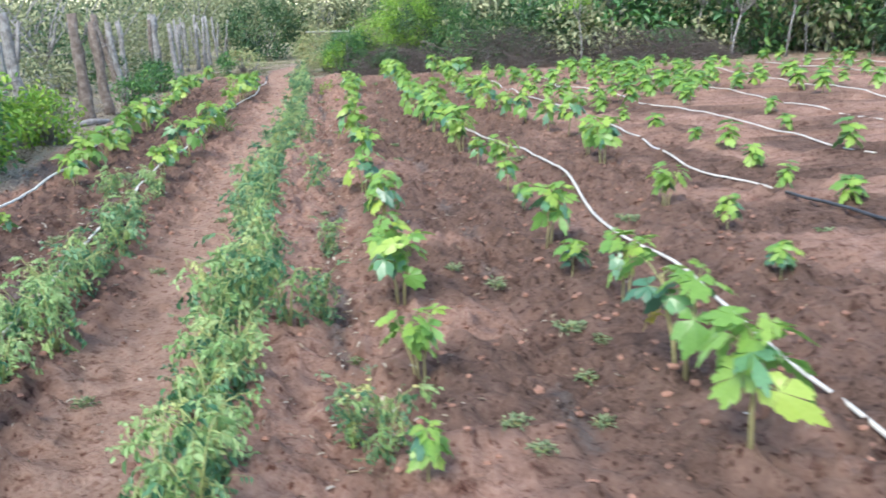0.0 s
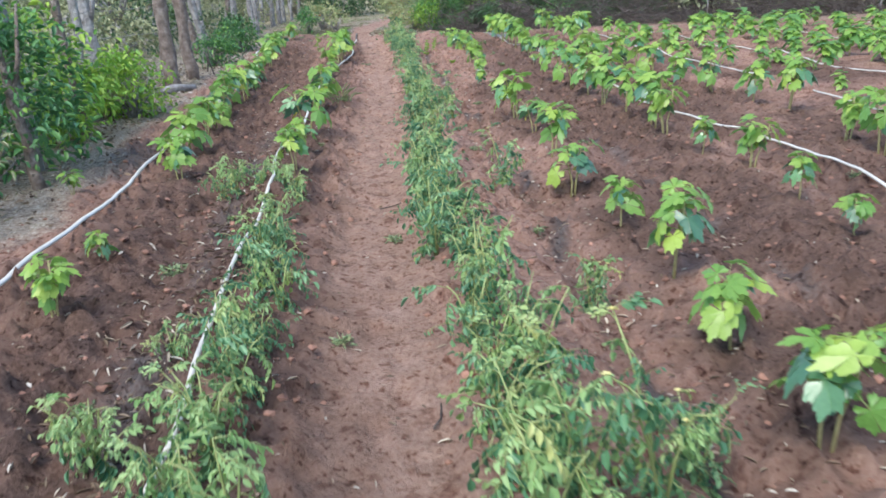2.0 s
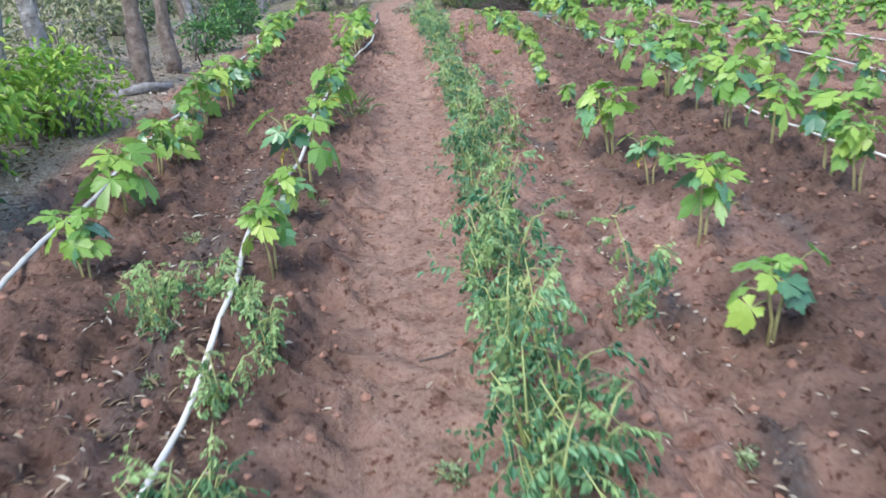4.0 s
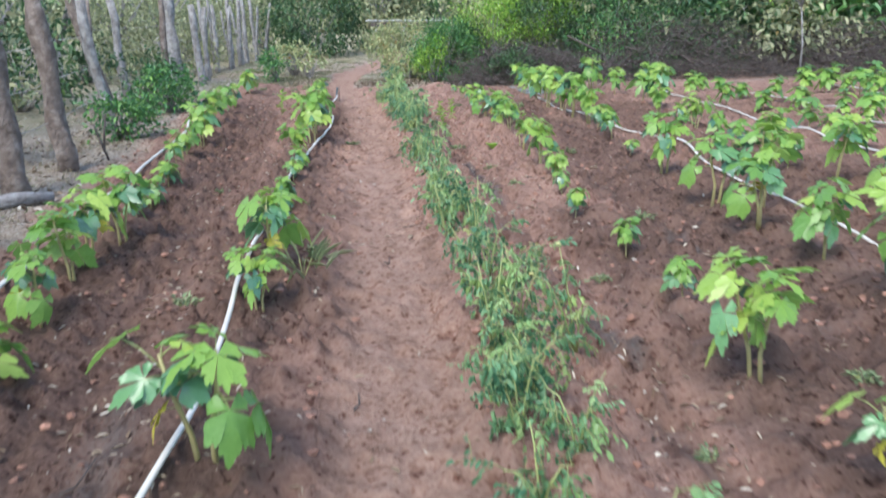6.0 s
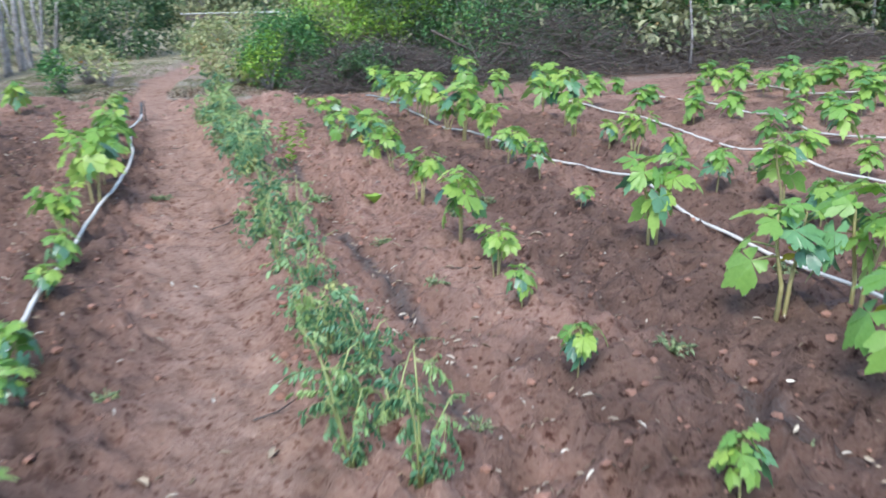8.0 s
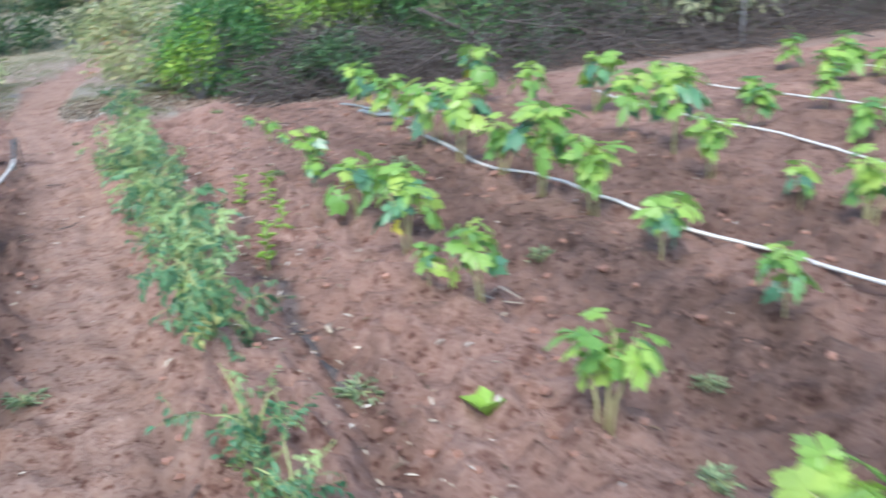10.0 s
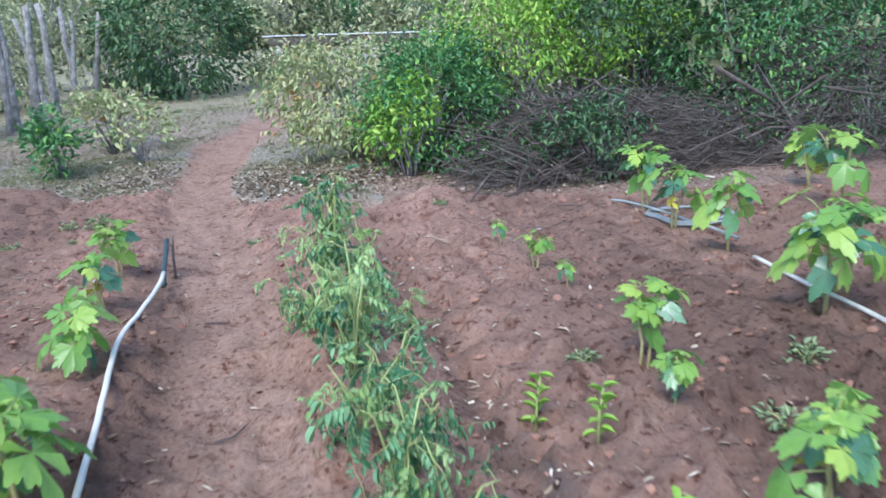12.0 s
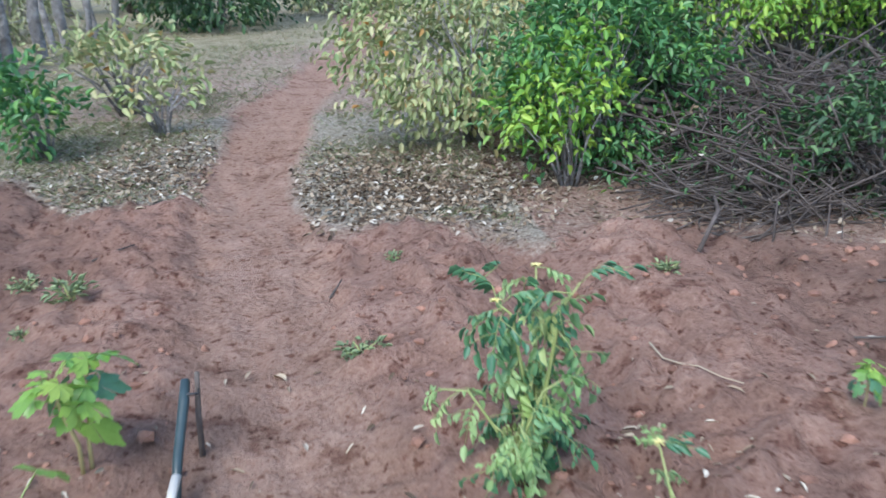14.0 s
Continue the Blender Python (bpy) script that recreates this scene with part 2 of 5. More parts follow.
# ---- mesh helpers ----
class Geo:
    """Collects points and faces, with a material slot for each face."""

    def __init__(self):
        self.v, self.f, self.s, self.n = [], [], [], 0

    def add(self, verts, faces, slot=0):
        verts = np.asarray(verts, float).reshape(-1, 3)
        self.v.append(verts)
        self.f += [tuple(i + self.n for i in q) for q in faces]
        self.s += [slot] * len(faces)
        self.n += len(verts)

    def tube(self, pts, radii, sides=5, slot=0, flat=1.0):
        pts = np.asarray(pts, float)
        k = len(pts)
        d = np.gradient(pts, axis=0)
        d /= np.linalg.norm(d, axis=1)[:, None] + 1e-9
        ref = np.array([0, 0, 1.0]) if abs(d[:, 2]).mean() < 0.8 else np.array([1.0, 0, 0])
        a = np.cross(d, ref)
        a /= np.linalg.norm(a, axis=1)[:, None] + 1e-9
        b = np.cross(a, d)
        ang = np.linspace(0, 2 * np.pi, sides, endpoint=False)
        r = np.broadcast_to(np.asarray(radii, float), (k,))[:, None, None]
        ring = pts[:, None] + r * (np.cos(ang)[None, :, None] * a[:, None] + flat * np.sin(ang)[None, :, None] * b[:, None])
        faces = [(i * sides + j, i * sides + (j + 1) % sides, (i + 1) * sides + (j + 1) % sides, (i + 1) * sides + j)
                 for i in range(k - 1) for j in range(sides)]
        faces += [tuple(range(sides))[::-1], tuple((k - 1) * sides + j for j in range(sides))]
        self.add(ring.reshape(-1, 3), faces, slot)

    def leaves(self, place, way, up, length, width, slot=0, droop=0.25, fold=0.18):
        """Many small folded leaves at once: six points and two quads each."""
        place, way, up = (np.asarray(q, float) for q in (place, way, up))
        n = len(place)
        way = way / (np.linalg.norm(way, axis=1)[:, None] + 1e-9)
        side = np.cross(way, up)
        side /= np.linalg.norm(side, axis=1)[:, None] + 1e-9
        up = np.cross(side, way)
        length = np.broadcast_to(length, (n,))[:, None]
        width = np.broadcast_to(width, (n,))[:, None]
        tpl = ((0, 0, 0), (0.42, 0.3, fold), (0.38, 0.68, fold - droop * 0.4), (0, 1, -droop), (-0.38, 0.68, fold - droop * 0.4), (-0.42, 0.3, fold))
        pts = np.stack([place + side * (sx * width) + way * (sy * length) + up * (sz * length) for sx, sy, sz in tpl], 1)
        base = np.arange(n) * 6 + self.n
        self.v.append(pts.reshape(-1, 3))
        for q in ((0, 1, 2, 3), (0, 3, 4, 5)):
            self.f += [tuple(int(b + i) for i in q) for b in base]
        self.s += [slot] * (2 * n)
        self.n += 6 * n

    def mesh(self, name, mats, smooth=True):
        me = bpy.data.meshes.new(name)
        me.from_pydata(np.concatenate(self.v).tolist(), [], self.f)
        for m in mats:
            me.materials.append(m)
        me.polygons.foreach_set("material_index", self.s)
        me.polygons.foreach_set("use_smooth", [smooth] * len(self.f))
        me.update()
        return me


def part(name, me, parent, label="", m=None):
    ob = new(name, me)
    ob.parent = parent
    if m is not None:
        ob.matrix_basis = m
    if label:
        ob["label"] = label
    return ob


def aim(place, way, roll=0.0, scale=1.0):
    """A pose at place whose y axis runs along way, rolled about it."""
    way = Vector(way).normalized()
    side = way.cross(Vector((0, 0, 1)))
    side = side.normalized() if side.length > 1e-4 else Vector((1, 0, 0))
    up = side.cross(way)
    m = Matrix((side, way, up)).transposed().to_4x4()
    return Matrix.Translation(place) @ m @ Matrix.Rotation(roll, 4, "Y") @ Matrix.Scale(scale, 4)


# ---- the lie of the ground ----
LATTICE = rng.random((256, 256))


def soft_noise(x, y, size, shift=0):
    x, y = np.asarray(x) / size + 31.7 + shift * 7.3, np.asarray(y) / size + 57.1 + shift * 3.1
    i, j = np.floor(x).astype(int), np.floor(y).astype(int)
    fx, fy = x - i, y - j
    fx, fy = fx * fx * (3 - 2 * fx), fy * fy * (3 - 2 * fy)
    g = lambda a, b: LATTICE[a % 256, b % 256]
    return (g(i, j) * (1 - fx) + g(i + 1, j) * fx) * (1 - fy) + (g(i, j + 1) * (1 - fx) + g(i + 1, j + 1) * fx) * fy - 0.5


def path_x(y):
    return np.interp(y, [-5, 0, 4.08, 7.9, 12, 17.48, 20.23, 22.85, 24.55, 25.7, 30.2], [0, -0.02, -0.04, 0.01, 0.13, 0.18, 0.0, -0.16, 0.0, 0.3, 1.3])


def bump_at(x, c, w):
    return np.exp(-((x - c) / w) ** 2)


FOOT = [(float(path_x(y)) + s, y) for y, s in zip(np.arange(1.0, 24.0, 0.31), rng.normal(0, 0.13, 80))]


def in_field(x, y):
    edge = np.interp(x, [-3, -2, -1.4, -1.0, -0.45, 0.25, 0.85, 1.44, 2, 2.6, 4.2, 6.8, 10.3, 20], [23.3, 23.4, 23.1, 22.2, 22.28, 22.0, 21.65, 21.5, 21.3, 21.0, 20.8, 20.7, 20.3, 18.2])
    return np.clip((edge + soft_noise(x, y, 0.5, 3) * 0.5 - y) / 0.3, 0, 1) * np.clip((x + 2.45 + soft_noise(x, y, 0.7, 4) * 0.5) / 0.3, 0, 1)


def ground_z(x, y):
    x, y = np.asarray(x, float), np.asarray(y, float)
    near = np.clip((30 - np.hypot(x, y - 10)) / 8, 0, 1)
    f = in_field(x, y)
    p = x - path_x(y)
    beds = 0.045 * bump_at(x, -0.62, 0.28) + 0.04 * bump_at(x, -1.65, 0.32) - 0.03 * bump_at(x, -1.15, 0.2)
    beds = beds + 0.05 * bump_at(x, 0.62, 0.2) - 0.05 * bump_at(x, 1.02, 0.14) + 0.055 * bump_at(x, 1.5, 0.28)
    beds = beds - 0.04 * bump_at(x, 2.0, 0.2) + 0.045 * bump_at(x, 2.5, 0.3) - 0.035 * bump_at(x, 3.05, 0.2) + 0.04 * bump_at(x, 3.65, 0.35)
    z = f * beds - 0.045 * np.clip(1 - (p / 0.33) ** 4, 0, 1) * (np.abs(p) < 0.33)
    on_path = np.clip(1 - (np.abs(p) / 0.3) ** 3, 0, 1)
    rough = np.interp(y, [17, 19.5], [1, 0.6]) * (0.25 + 0.75 * f) * (1 - 0.7 * on_path) * (0.7 + 0.9 * np.clip(soft_noise(x, y, 0.9, 14) + 0.4, 0, 1))
    n1, n2, n3 = soft_noise(x, y, 0.34), soft_noise(x, y, 0.13, 1), soft_noise(x, y, 0.065, 2)
    z = z + near * (0.06 * soft_noise(x, y, 1.7, 5) + rough * (0.05 * n1 + 0.065 * n2 + 0.085 * n3 - 0.15 * np.clip(n2 - 0.28, 0, 1) + 0.1 * np.clip(n3 - 0.22, 0, 1)))
    for fx, fy in FOOT:
        z = z - 0.022 * np.exp(-((x - fx) / 0.045) ** 4 - ((y - fy) / 0.115) ** 4)
    far = np.clip(np.hypot(x, y - 10) / 60 - 0.6, 0, 3)
    return z + far * 0.8 * soft_noise(x, y, 40, 6)


def gz(x, y):
    return float(ground_z(np.array([x]), np.array([y]))[0])


def axis(lo, hi, step, out_lo, out_hi):
    core = np.arange(lo, hi, step)
    g = np.cumsum(step * 1.16 ** np.arange(1, 80))
    left, right = lo - g[lo - g > out_lo], hi + g[hi + g < out_hi]
    return np.concatenate([[out_lo], left[::-1], core, right, [out_hi]])


def build_ground():
    xs, ys = axis(-2.7, 4.0, 0.022, -900, 900), axis(1.0, 23.2, 0.027, -900, 1500)
    X, Y = np.meshgrid(xs, ys)
    Z = ground_z(X.ravel(), Y.ravel())
    nx, ny = len(xs), len(ys)
    me = bpy.data.meshes.new("ground")
    me.vertices.add(nx * ny)
    me.vertices.foreach_set("co", np.stack([X.ravel(), Y.ravel(), Z], 1).ravel())
    i = (np.arange(ny - 1)[:, None] * nx + np.arange(nx - 1)[None]).ravel()
    quads = np.stack([i, i + 1, i + nx + 1, i + nx], 1)
    me.loops.add(quads.size)
    me.loops.foreach_set("vertex_index", quads.ravel())
    me.polygons.add(len(quads))
    me.polygons.foreach_set("loop_start", np.arange(len(quads)) * 4)
    me.polygons.foreach_set("loop_total", np.full(len(quads), 4))
    me.polygons.foreach_set("use_smooth", np.ones(len(quads), bool))
    x, y = X.ravel(), Y.ravel()
    wob = soft_noise(x, y, 0.6, 8)
    f = in_field(x, y)
    moist = 1.05 * bump_at(x + wob * 0.25, np.interp(y, [1, 9, 12, 15, 17, 20], [-.74, -.74, -.64, -.52, -.3, -.18]), np.interp(y, [7, 10, 14, 18], [0.52, 0.46, 0.42, 0.24])) * np.interp(y, [1, 5, 16, 20, 21], [0.95, 1, 0.9, 0.8, 0])
    moist = np.maximum(moist, 1.0 * bump_at(x + wob * 0.3, -1.4, 0.62))
    moist = np.maximum(moist, 0.55 * bump_at(x + wob * 0.2, 1.02, 0.13))
    moist = np.maximum(moist, 0.95 * bump_at(x + wob * 0.4, 2.25, 0.48) * np.interp(y, [2, 5, 7], [0.9, 1, 1]))
    moist = np.maximum(moist, 0.8 * bump_at(x + wob * 0.5, 3.4, 0.65))
    moist = np.maximum(moist, 0.45 * bump_at(x, 0.36, 0.09) * np.clip(wob * 4 + 0.5, 0, 1))
    moist = np.maximum(moist, np.interp(y, [6, 13, 15], [0.95, 0.8, 0.5]) * np.clip((x - 1.0) * 3, 0, 1) * np.clip(soft_noise(x, y, 0.8, 21) * 3 + 0.5, 0, 1)) * np.interp(y, [1, 18, 20], [1, 1, 0.6])
    ash = np.clip(1.25 - np.hypot((x + 2.5 + wob * 0.3) / 0.75, (y - 8.75 - wob * 0.4) / 1.15), 0, 1) * np.clip((-1.75 - x) / 0.2, 0, 1)
    mulch = bump_at(x + wob * 0.22, 1.02, 0.06) + 0.8 * bump_at(x + wob * 0.2, 1.98, 0.07) + 0.9 * bump_at(x + wob * 0.15, -1.0, 0.12) * (y < 10)
    ash = np.maximum(ash, np.interp(y, [2, 17, 19], [0.75, 0.7, 0]) * mulch * np.clip(soft_noise(x, y, 0.5, 31) * 3 + 0.45, 0, 1) * f)
    p = np.abs(x - path_x(y))
    duff = (1 - f) * np.clip((p - 0.2 - wob * 0.2) / 0.15, 0, 1) * np.clip((60 - np.hypot(x, y - 10)) / 20, 0, 1)
    duff = duff * np.where((x > 1.2) & (y < 23.5), 0.35, 1.0) * np.where((y > 24.5) & (np.abs(x) < 3), 0.55, 1.0) * np.where((x < -2.3) & (y < 21), 0.75, 1)
    meadow = np.clip((np.hypot(x - 2, y - 9) - 15) / 6 + wob, 0, 1) * (1 - f) * np.clip((p - 0.3) / 0.2, 0, 1)
    meadow = np.maximum(meadow, np.clip((-3.6 - x) / 1.0 + wob, 0, 1))
    trod = 1.1 * np.clip((0.36 + wob * 0.12 - p) / 0.16, 0, 1)
    for key, val in (("trod", trod), ("moist", moist), ("ash", ash), ("duff", duff), ("meadow", meadow)):
        me.attributes.new(key, "FLOAT", "POINT").data.foreach_set("value", np.clip(val, 0, 1).astype(np.float32))
    me.materials.append(SOIL)
    me.update()
    me.validate()
    tagged(new("ground", me), "red sandy soil with footpath, raised beds and furrows", "ground", kind="structure")


build_ground()


# ---- hoses ----
def smooth_line(pts, step=0.12):
    pts = np.asarray(pts, float)
    d = np.concatenate([[0], np.cumsum(np.hypot(*np.diff(pts[:, :2], axis=0).T))])
    s = np.arange(0, d[-1], step)
    out = np.stack([np.interp(s, d, pts[:, k]) for k in range(pts.shape[1])], 1)
    k = np.ones(5) / 5
    pad = np.concatenate([out[:1].repeat(2, 0), out, out[-1:].repeat(2, 0)])
    return np.stack([np.convolve(pad[:, j], k, "valid") for j in range(pts.shape[1])], 1)


def hose_line(pts, mat, label, radius=0.016, lift_end=0.0):
    line = smooth_line(pts)
    line[:, 0] += soft_noise(line[:, 1], line[:, 0] * 0, 0.9, 9) * 0.02 + soft_noise(line[:, 1], line[:, 0], 2.3, 19) * np.where(line[:, 0] > 3.9, 0.16, 0.0)
    z = ground_z(line[:, 0], line[:, 1])
    pad = np.pad(z, 2, "edge")
    low = z
    z = np.max([z, pad[:-4], pad[1:-3], pad[3:-1], pad[4:]], axis=0) * 0.5 + z * 0.5
    z = np.convolve(np.pad(z, 2, "edge"), np.ones(5) / 5, "valid") + radius * np.where(line[:, 0] > 3.9, 1.6, 1.0)
    mids = (line + np.roll(line, -1, 0)) / 2
    mid_z = ground_z(mids[:, 0], mids[:, 1])
    mid_z[-1] = low[-1]
    need = np.clip(np.max([low, mid_z, np.roll(mid_z, 1)], axis=0) + radius * 0.7 - z, 0, 1)
    need = np.pad(need, 4, "edge")
    need = np.max([need[k:len(need) - 4 + k] for k in range(5)], axis=0)
    z = z + np.convolve(need, np.ones(5) / 5, "valid")
    if lift_end:
        z[-6:] += np.linspace(0, lift_end, 6) ** 1.0
    g = Geo()
    g.tube(np.stack([line[:, 0], line[:, 1], z], 1), radius, 8, 0, 0.8)
    ob = new("irrigation_hose", g.mesh("hose", [mat]))
    return tagged(ob, label, "hose", "irrigation hoses along the plant rows")


hose_line([(-0.705, 0.7), (-0.735, 3.3), (-0.745, 3.7), (-0.765, 4.1), (-0.785, 4.45), (-0.795, 5.85), (-0.755, 6.6), (-0.745, 7.22), (-0.775, 7.48), (-0.835, 8.1), (-0.825, 8.3),
           (-0.775, 8.55), (-0.685, 9.24), (-0.665, 10.1), (-0.685, 11.2), (-0.675, 12.12), (-0.635, 12.94), (-0.555, 13.8), (-0.415, 15.2), (-0.315, 15.8), (-0.295, 16.6), (-0.255, 17.2),
           (-0.29, 17.75), (-0.315, 18.2), (-0.35, 18.95), (-0.325, 19.2), (-0.26, 19.45), (-0.225, 19.62), (-0.222, 19.8), (-0.228, 19.93)],
          HOSE, "white plastic irrigation hose lying along the bed", 0.0125, 0.09)
hose_line([(-2.06, 2.53), (-2.01, 4.37), (-1.93, 5.54), (-1.84, 6.4), (-1.84, 7.39), (-1.9, 8.45), (-1.92, 9.1), (-1.9, 9.94), (-1.92, 11.28), (-1.96, 12.01), (-1.98, 14.73),
           (-1.96, 16.56), (-2.15, 18.08), (-2.08, 19.36), (-2.07, 20.07), (-2.16, 21.58), (-2.07, 21.99)], HOSE, "white plastic irrigation hose beside the fence side bed", 0.016)
hose_line([(3.0, -0.4), (3.0, 1.45), (3.0, 2.2), (3.13, 3.65), (3.01, 4.4), (3.1, 5.4), (3.25, 6.6), (3.3, 7.4), (3.28, 8.4), (3.08, 9.2), (3.01, 9.9), (3.01, 10.85), (3.08, 12.4),
           (3.07, 13.2), (3.17, 14.4), (3.22, 15.4), (3.02, 16.3), (2.96, 17.05), (2.74, 17.5), (2.72, 18.25), (2.8, 19.2)], HOSE, "pale plastic irrigation hose between papaya rows", 0.0125)
hose_line([(2.96, 19.42), (2.98, 19.95), (2.8, 20.18), (2.71, 20.54), (2.52, 20.65)], HOSE_GREY, "grey plastic hose end lying on bare soil", 0.011)
hose_line([(4.98, 5.59), (4.87, 5.92), (4.61, 6.55), (4.61, 7.48), (4.73, 8.61), (4.88, 10.5), (4.89, 12.93), (4.77, 13.7), (4.73, 14.84), (4.79, 15.84), (4.85, 16.94), (4.82, 18.43), (4.95, 19.63)],
          HOSE, "white plastic irrigation hose across the open bed", 0.0115)
hose_line([(5.26, 2.27), (5.09, 3.42), (4.98, 4.49), (4.95, 5.59)], HOSE_BLACK, "black plastic irrigation hose on red soil", 0.018)
hose_line([(6.63, 6.69), (6.6, 7.4), (6.56, 9.06), (6.49, 11), (6.19, 12.32), (6.21, 14.97), (5.76, 15.4), (6.06, 16.63), (6, 17.77), (5.9, 19.17)], HOSE, "white plastic irrigation hose across the open bed", 0.0115)
hose_line([(7.11, 4.57), (6.82, 5.79), (6.63, 6.69)], HOSE_BLACK, "black plastic irrigation hose on red soil", 0.018)
hose_line([(8.27, 8.83), (8.23, 10.31), (8.18, 12.9), (8.18, 14.53), (8.08, 16.79), (7.54, 17.84), (7.58, 19.44)], HOSE, "white plastic irrigation hose across the open bed", 0.0115)
hose_line([(9.78, 9.69), (9.78, 11.49), (9.88, 13.5), (10.23, 16.1), (9.77, 17.62)], HOSE, "white plastic irrigation hose across the open bed", 0.0115)
hose_line([(12.03, 11.38), (12.36, 15.89), (11.88, 18.53)], HOSE, "white plastic irrigation hose across the open bed", 0.0115)
hose_line([(14.41, 13.92), (14.65, 17.5), (13.48, 19.69)], HOSE, "white plastic irrigation hose across the open bed", 0.0115)


def hose_stake(x, y):
    thing = new("hose_stake")
    thing.location = (x, y, gz(x, y))
    g = Geo()
    g.tube([(0, 0, -0.06), (0.004, 0.01, 0.12), (0.012, 0.03, 0.245)], [0.009, 0.009, 0.007], 6)
    part("stake", g.mesh("stake", [DEADWOOD]), thing, "thin dark wooden stake")
    g = Geo()
    g.tube([(-0.036, -0.26, 0.045), (-0.036, -0.16, 0.1), (-0.03, -0.08, 0.145), (-0.024, -0.02, 0.185), (-0.02, 0.03, 0.225)], [0.0125, 0.0132, 0.0135, 0.015, 0.013], 8)
    part("cap", g.mesh("cap", [TEAL]), thing, "folded dark blue hose end")
    g = Geo()
    g.tube([(-0.028, -0.008, 0.2), (-0.008, -0.012, 0.205), (0.014, -0.006, 0.2), (0.012, 0.02, 0.2)], 0.0035, 5)
    part("tie", g.mesh("tie", [HOSE_BLACK]), thing, "black tie wire")
    tagged(thing, "dark stake holding up the folded hose end", "stake")


hose_stake(-0.195, 20.03)


# ---- papaya plants ----
def palmate(radius, lobes, seed, petiole):
    """One lobed leaf: the blade starts at the end of its petiole, which runs along y from the stem."""
    r = random.Random(seed)
    g = Geo()
    end = np.array([0, petiole, petiole * 0.28])
    g.tube([(0, 0, 0), (0, petiole * 0.55, petiole * 0.22), end], [0.0028, 0.0024, 0.002], 4, 1)
    verts, faces = [end], []
    span = 290
    step = span / lobes
    sag = r.uniform(0.35, 1.3)
    cup = r.uniform(-0.1, 0.25)

    def on_blade(angle, d, drop, lift):
        t = radians(angle)
        return end + (math.sin(t) * d, math.cos(t) * d, lift * radius - sag * math.cos(t) * d - drop * d * d / radius * (0.7 + 0.3 * math.cos(t)) + cup * abs(math.sin(t)) * d)

    for i in range(lobes):
        a = -span / 2 + step * (i + 0.5) + r.uniform(-4, 4)
        size = radius * (1.0 - 0.3 * abs(a) / 125) * r.uniform(0.88, 1.1)
        drop = r.uniform(0.25, 0.95)
        k = len(verts)
        for da, rr, lift in ((-0.5, 0.76, 0.07), (-0.45, 0.85, 0.02), (-0.36, 0.91, -0.02), (-0.24, 0.87, -0.02), (-0.11, 0.98, -0.04), (0.02, 1.01, -0.06),
                             (0.13, 0.97, -0.04), (0.25, 0.86, -0.01), (0.37, 0.9, -0.01), (0.45, 0.85, 0.02), (0.5, 0.76, 0.07)):
            verts.append(on_blade(a + da * step, rr * size * r.uniform(0.96, 1.04), drop, lift))
        mid = len(verts)
        verts.append(on_blade(a, size * 0.34, drop, -0.05))
        verts.append(on_blade(a, size * 0.68, drop, -0.09))
        faces += [(0, k, k + 1, mid), (mid, k + 1, k + 2, mid + 1), (mid + 1, k + 2, k + 3), (mid + 1, k + 3, k + 4), (mid + 1, k + 4, k + 5), (mid + 1, k + 5, k + 6),
                  (mid + 1, k + 6, k + 7), (mid + 1, k + 7, k + 8), (mid + 1, k + 8, k + 9, mid), (mid, k + 9, k + 10, 0)]
    g.add(verts, faces, 0)
    return g


PAPAYA_LEAVES = {}
for tone, mat in (("lime", PAPAYA_LIME), ("deep", PAPAYA_DEEP), ("yellow", PAPAYA_YELLOW)):
    PAPAYA_LEAVES[tone] = [palmate(q, n, s, p).mesh("papaya_leaf", [mat, STEM]) for q, n, s, p in ((0.08, 7, 1, 0.075), (0.07, 5, 2, 0.05), (0.084, 7, 3, 0.1), (0.068, 5, 4, 0.085), (0.076, 7, 5, 0.06), (0.062, 5, 6, 0.12))]


def papaya_stem(h, seed, forks=1):
    r = random.Random(seed)
    g = Geo()
    tops = []
    for i in range(forks):
        dx, dy = (r.uniform(-0.02, 0.02), r.uniform(-0.02, 0.02)) if forks == 1 else ((0.05 + 0.02 * i) * math.cos(i * 2.4 + seed), (0.05 + 0.02 * i) * math.sin(i * 2.4 + seed))
        pts = [(dx * 0.25, dy * 0.25, -0.04), (dx * 0.4, dy * 0.3, h * 0.35), (dx * 0.8, dy * 0.8, h * 0.7), (dx, dy, h)]
        g.tube(pts, [0.0075, 0.0062, 0.005, 0.0032], 6)
        tops.append(pts)
    return g.mesh("stem", [STEM_TAN]), tops


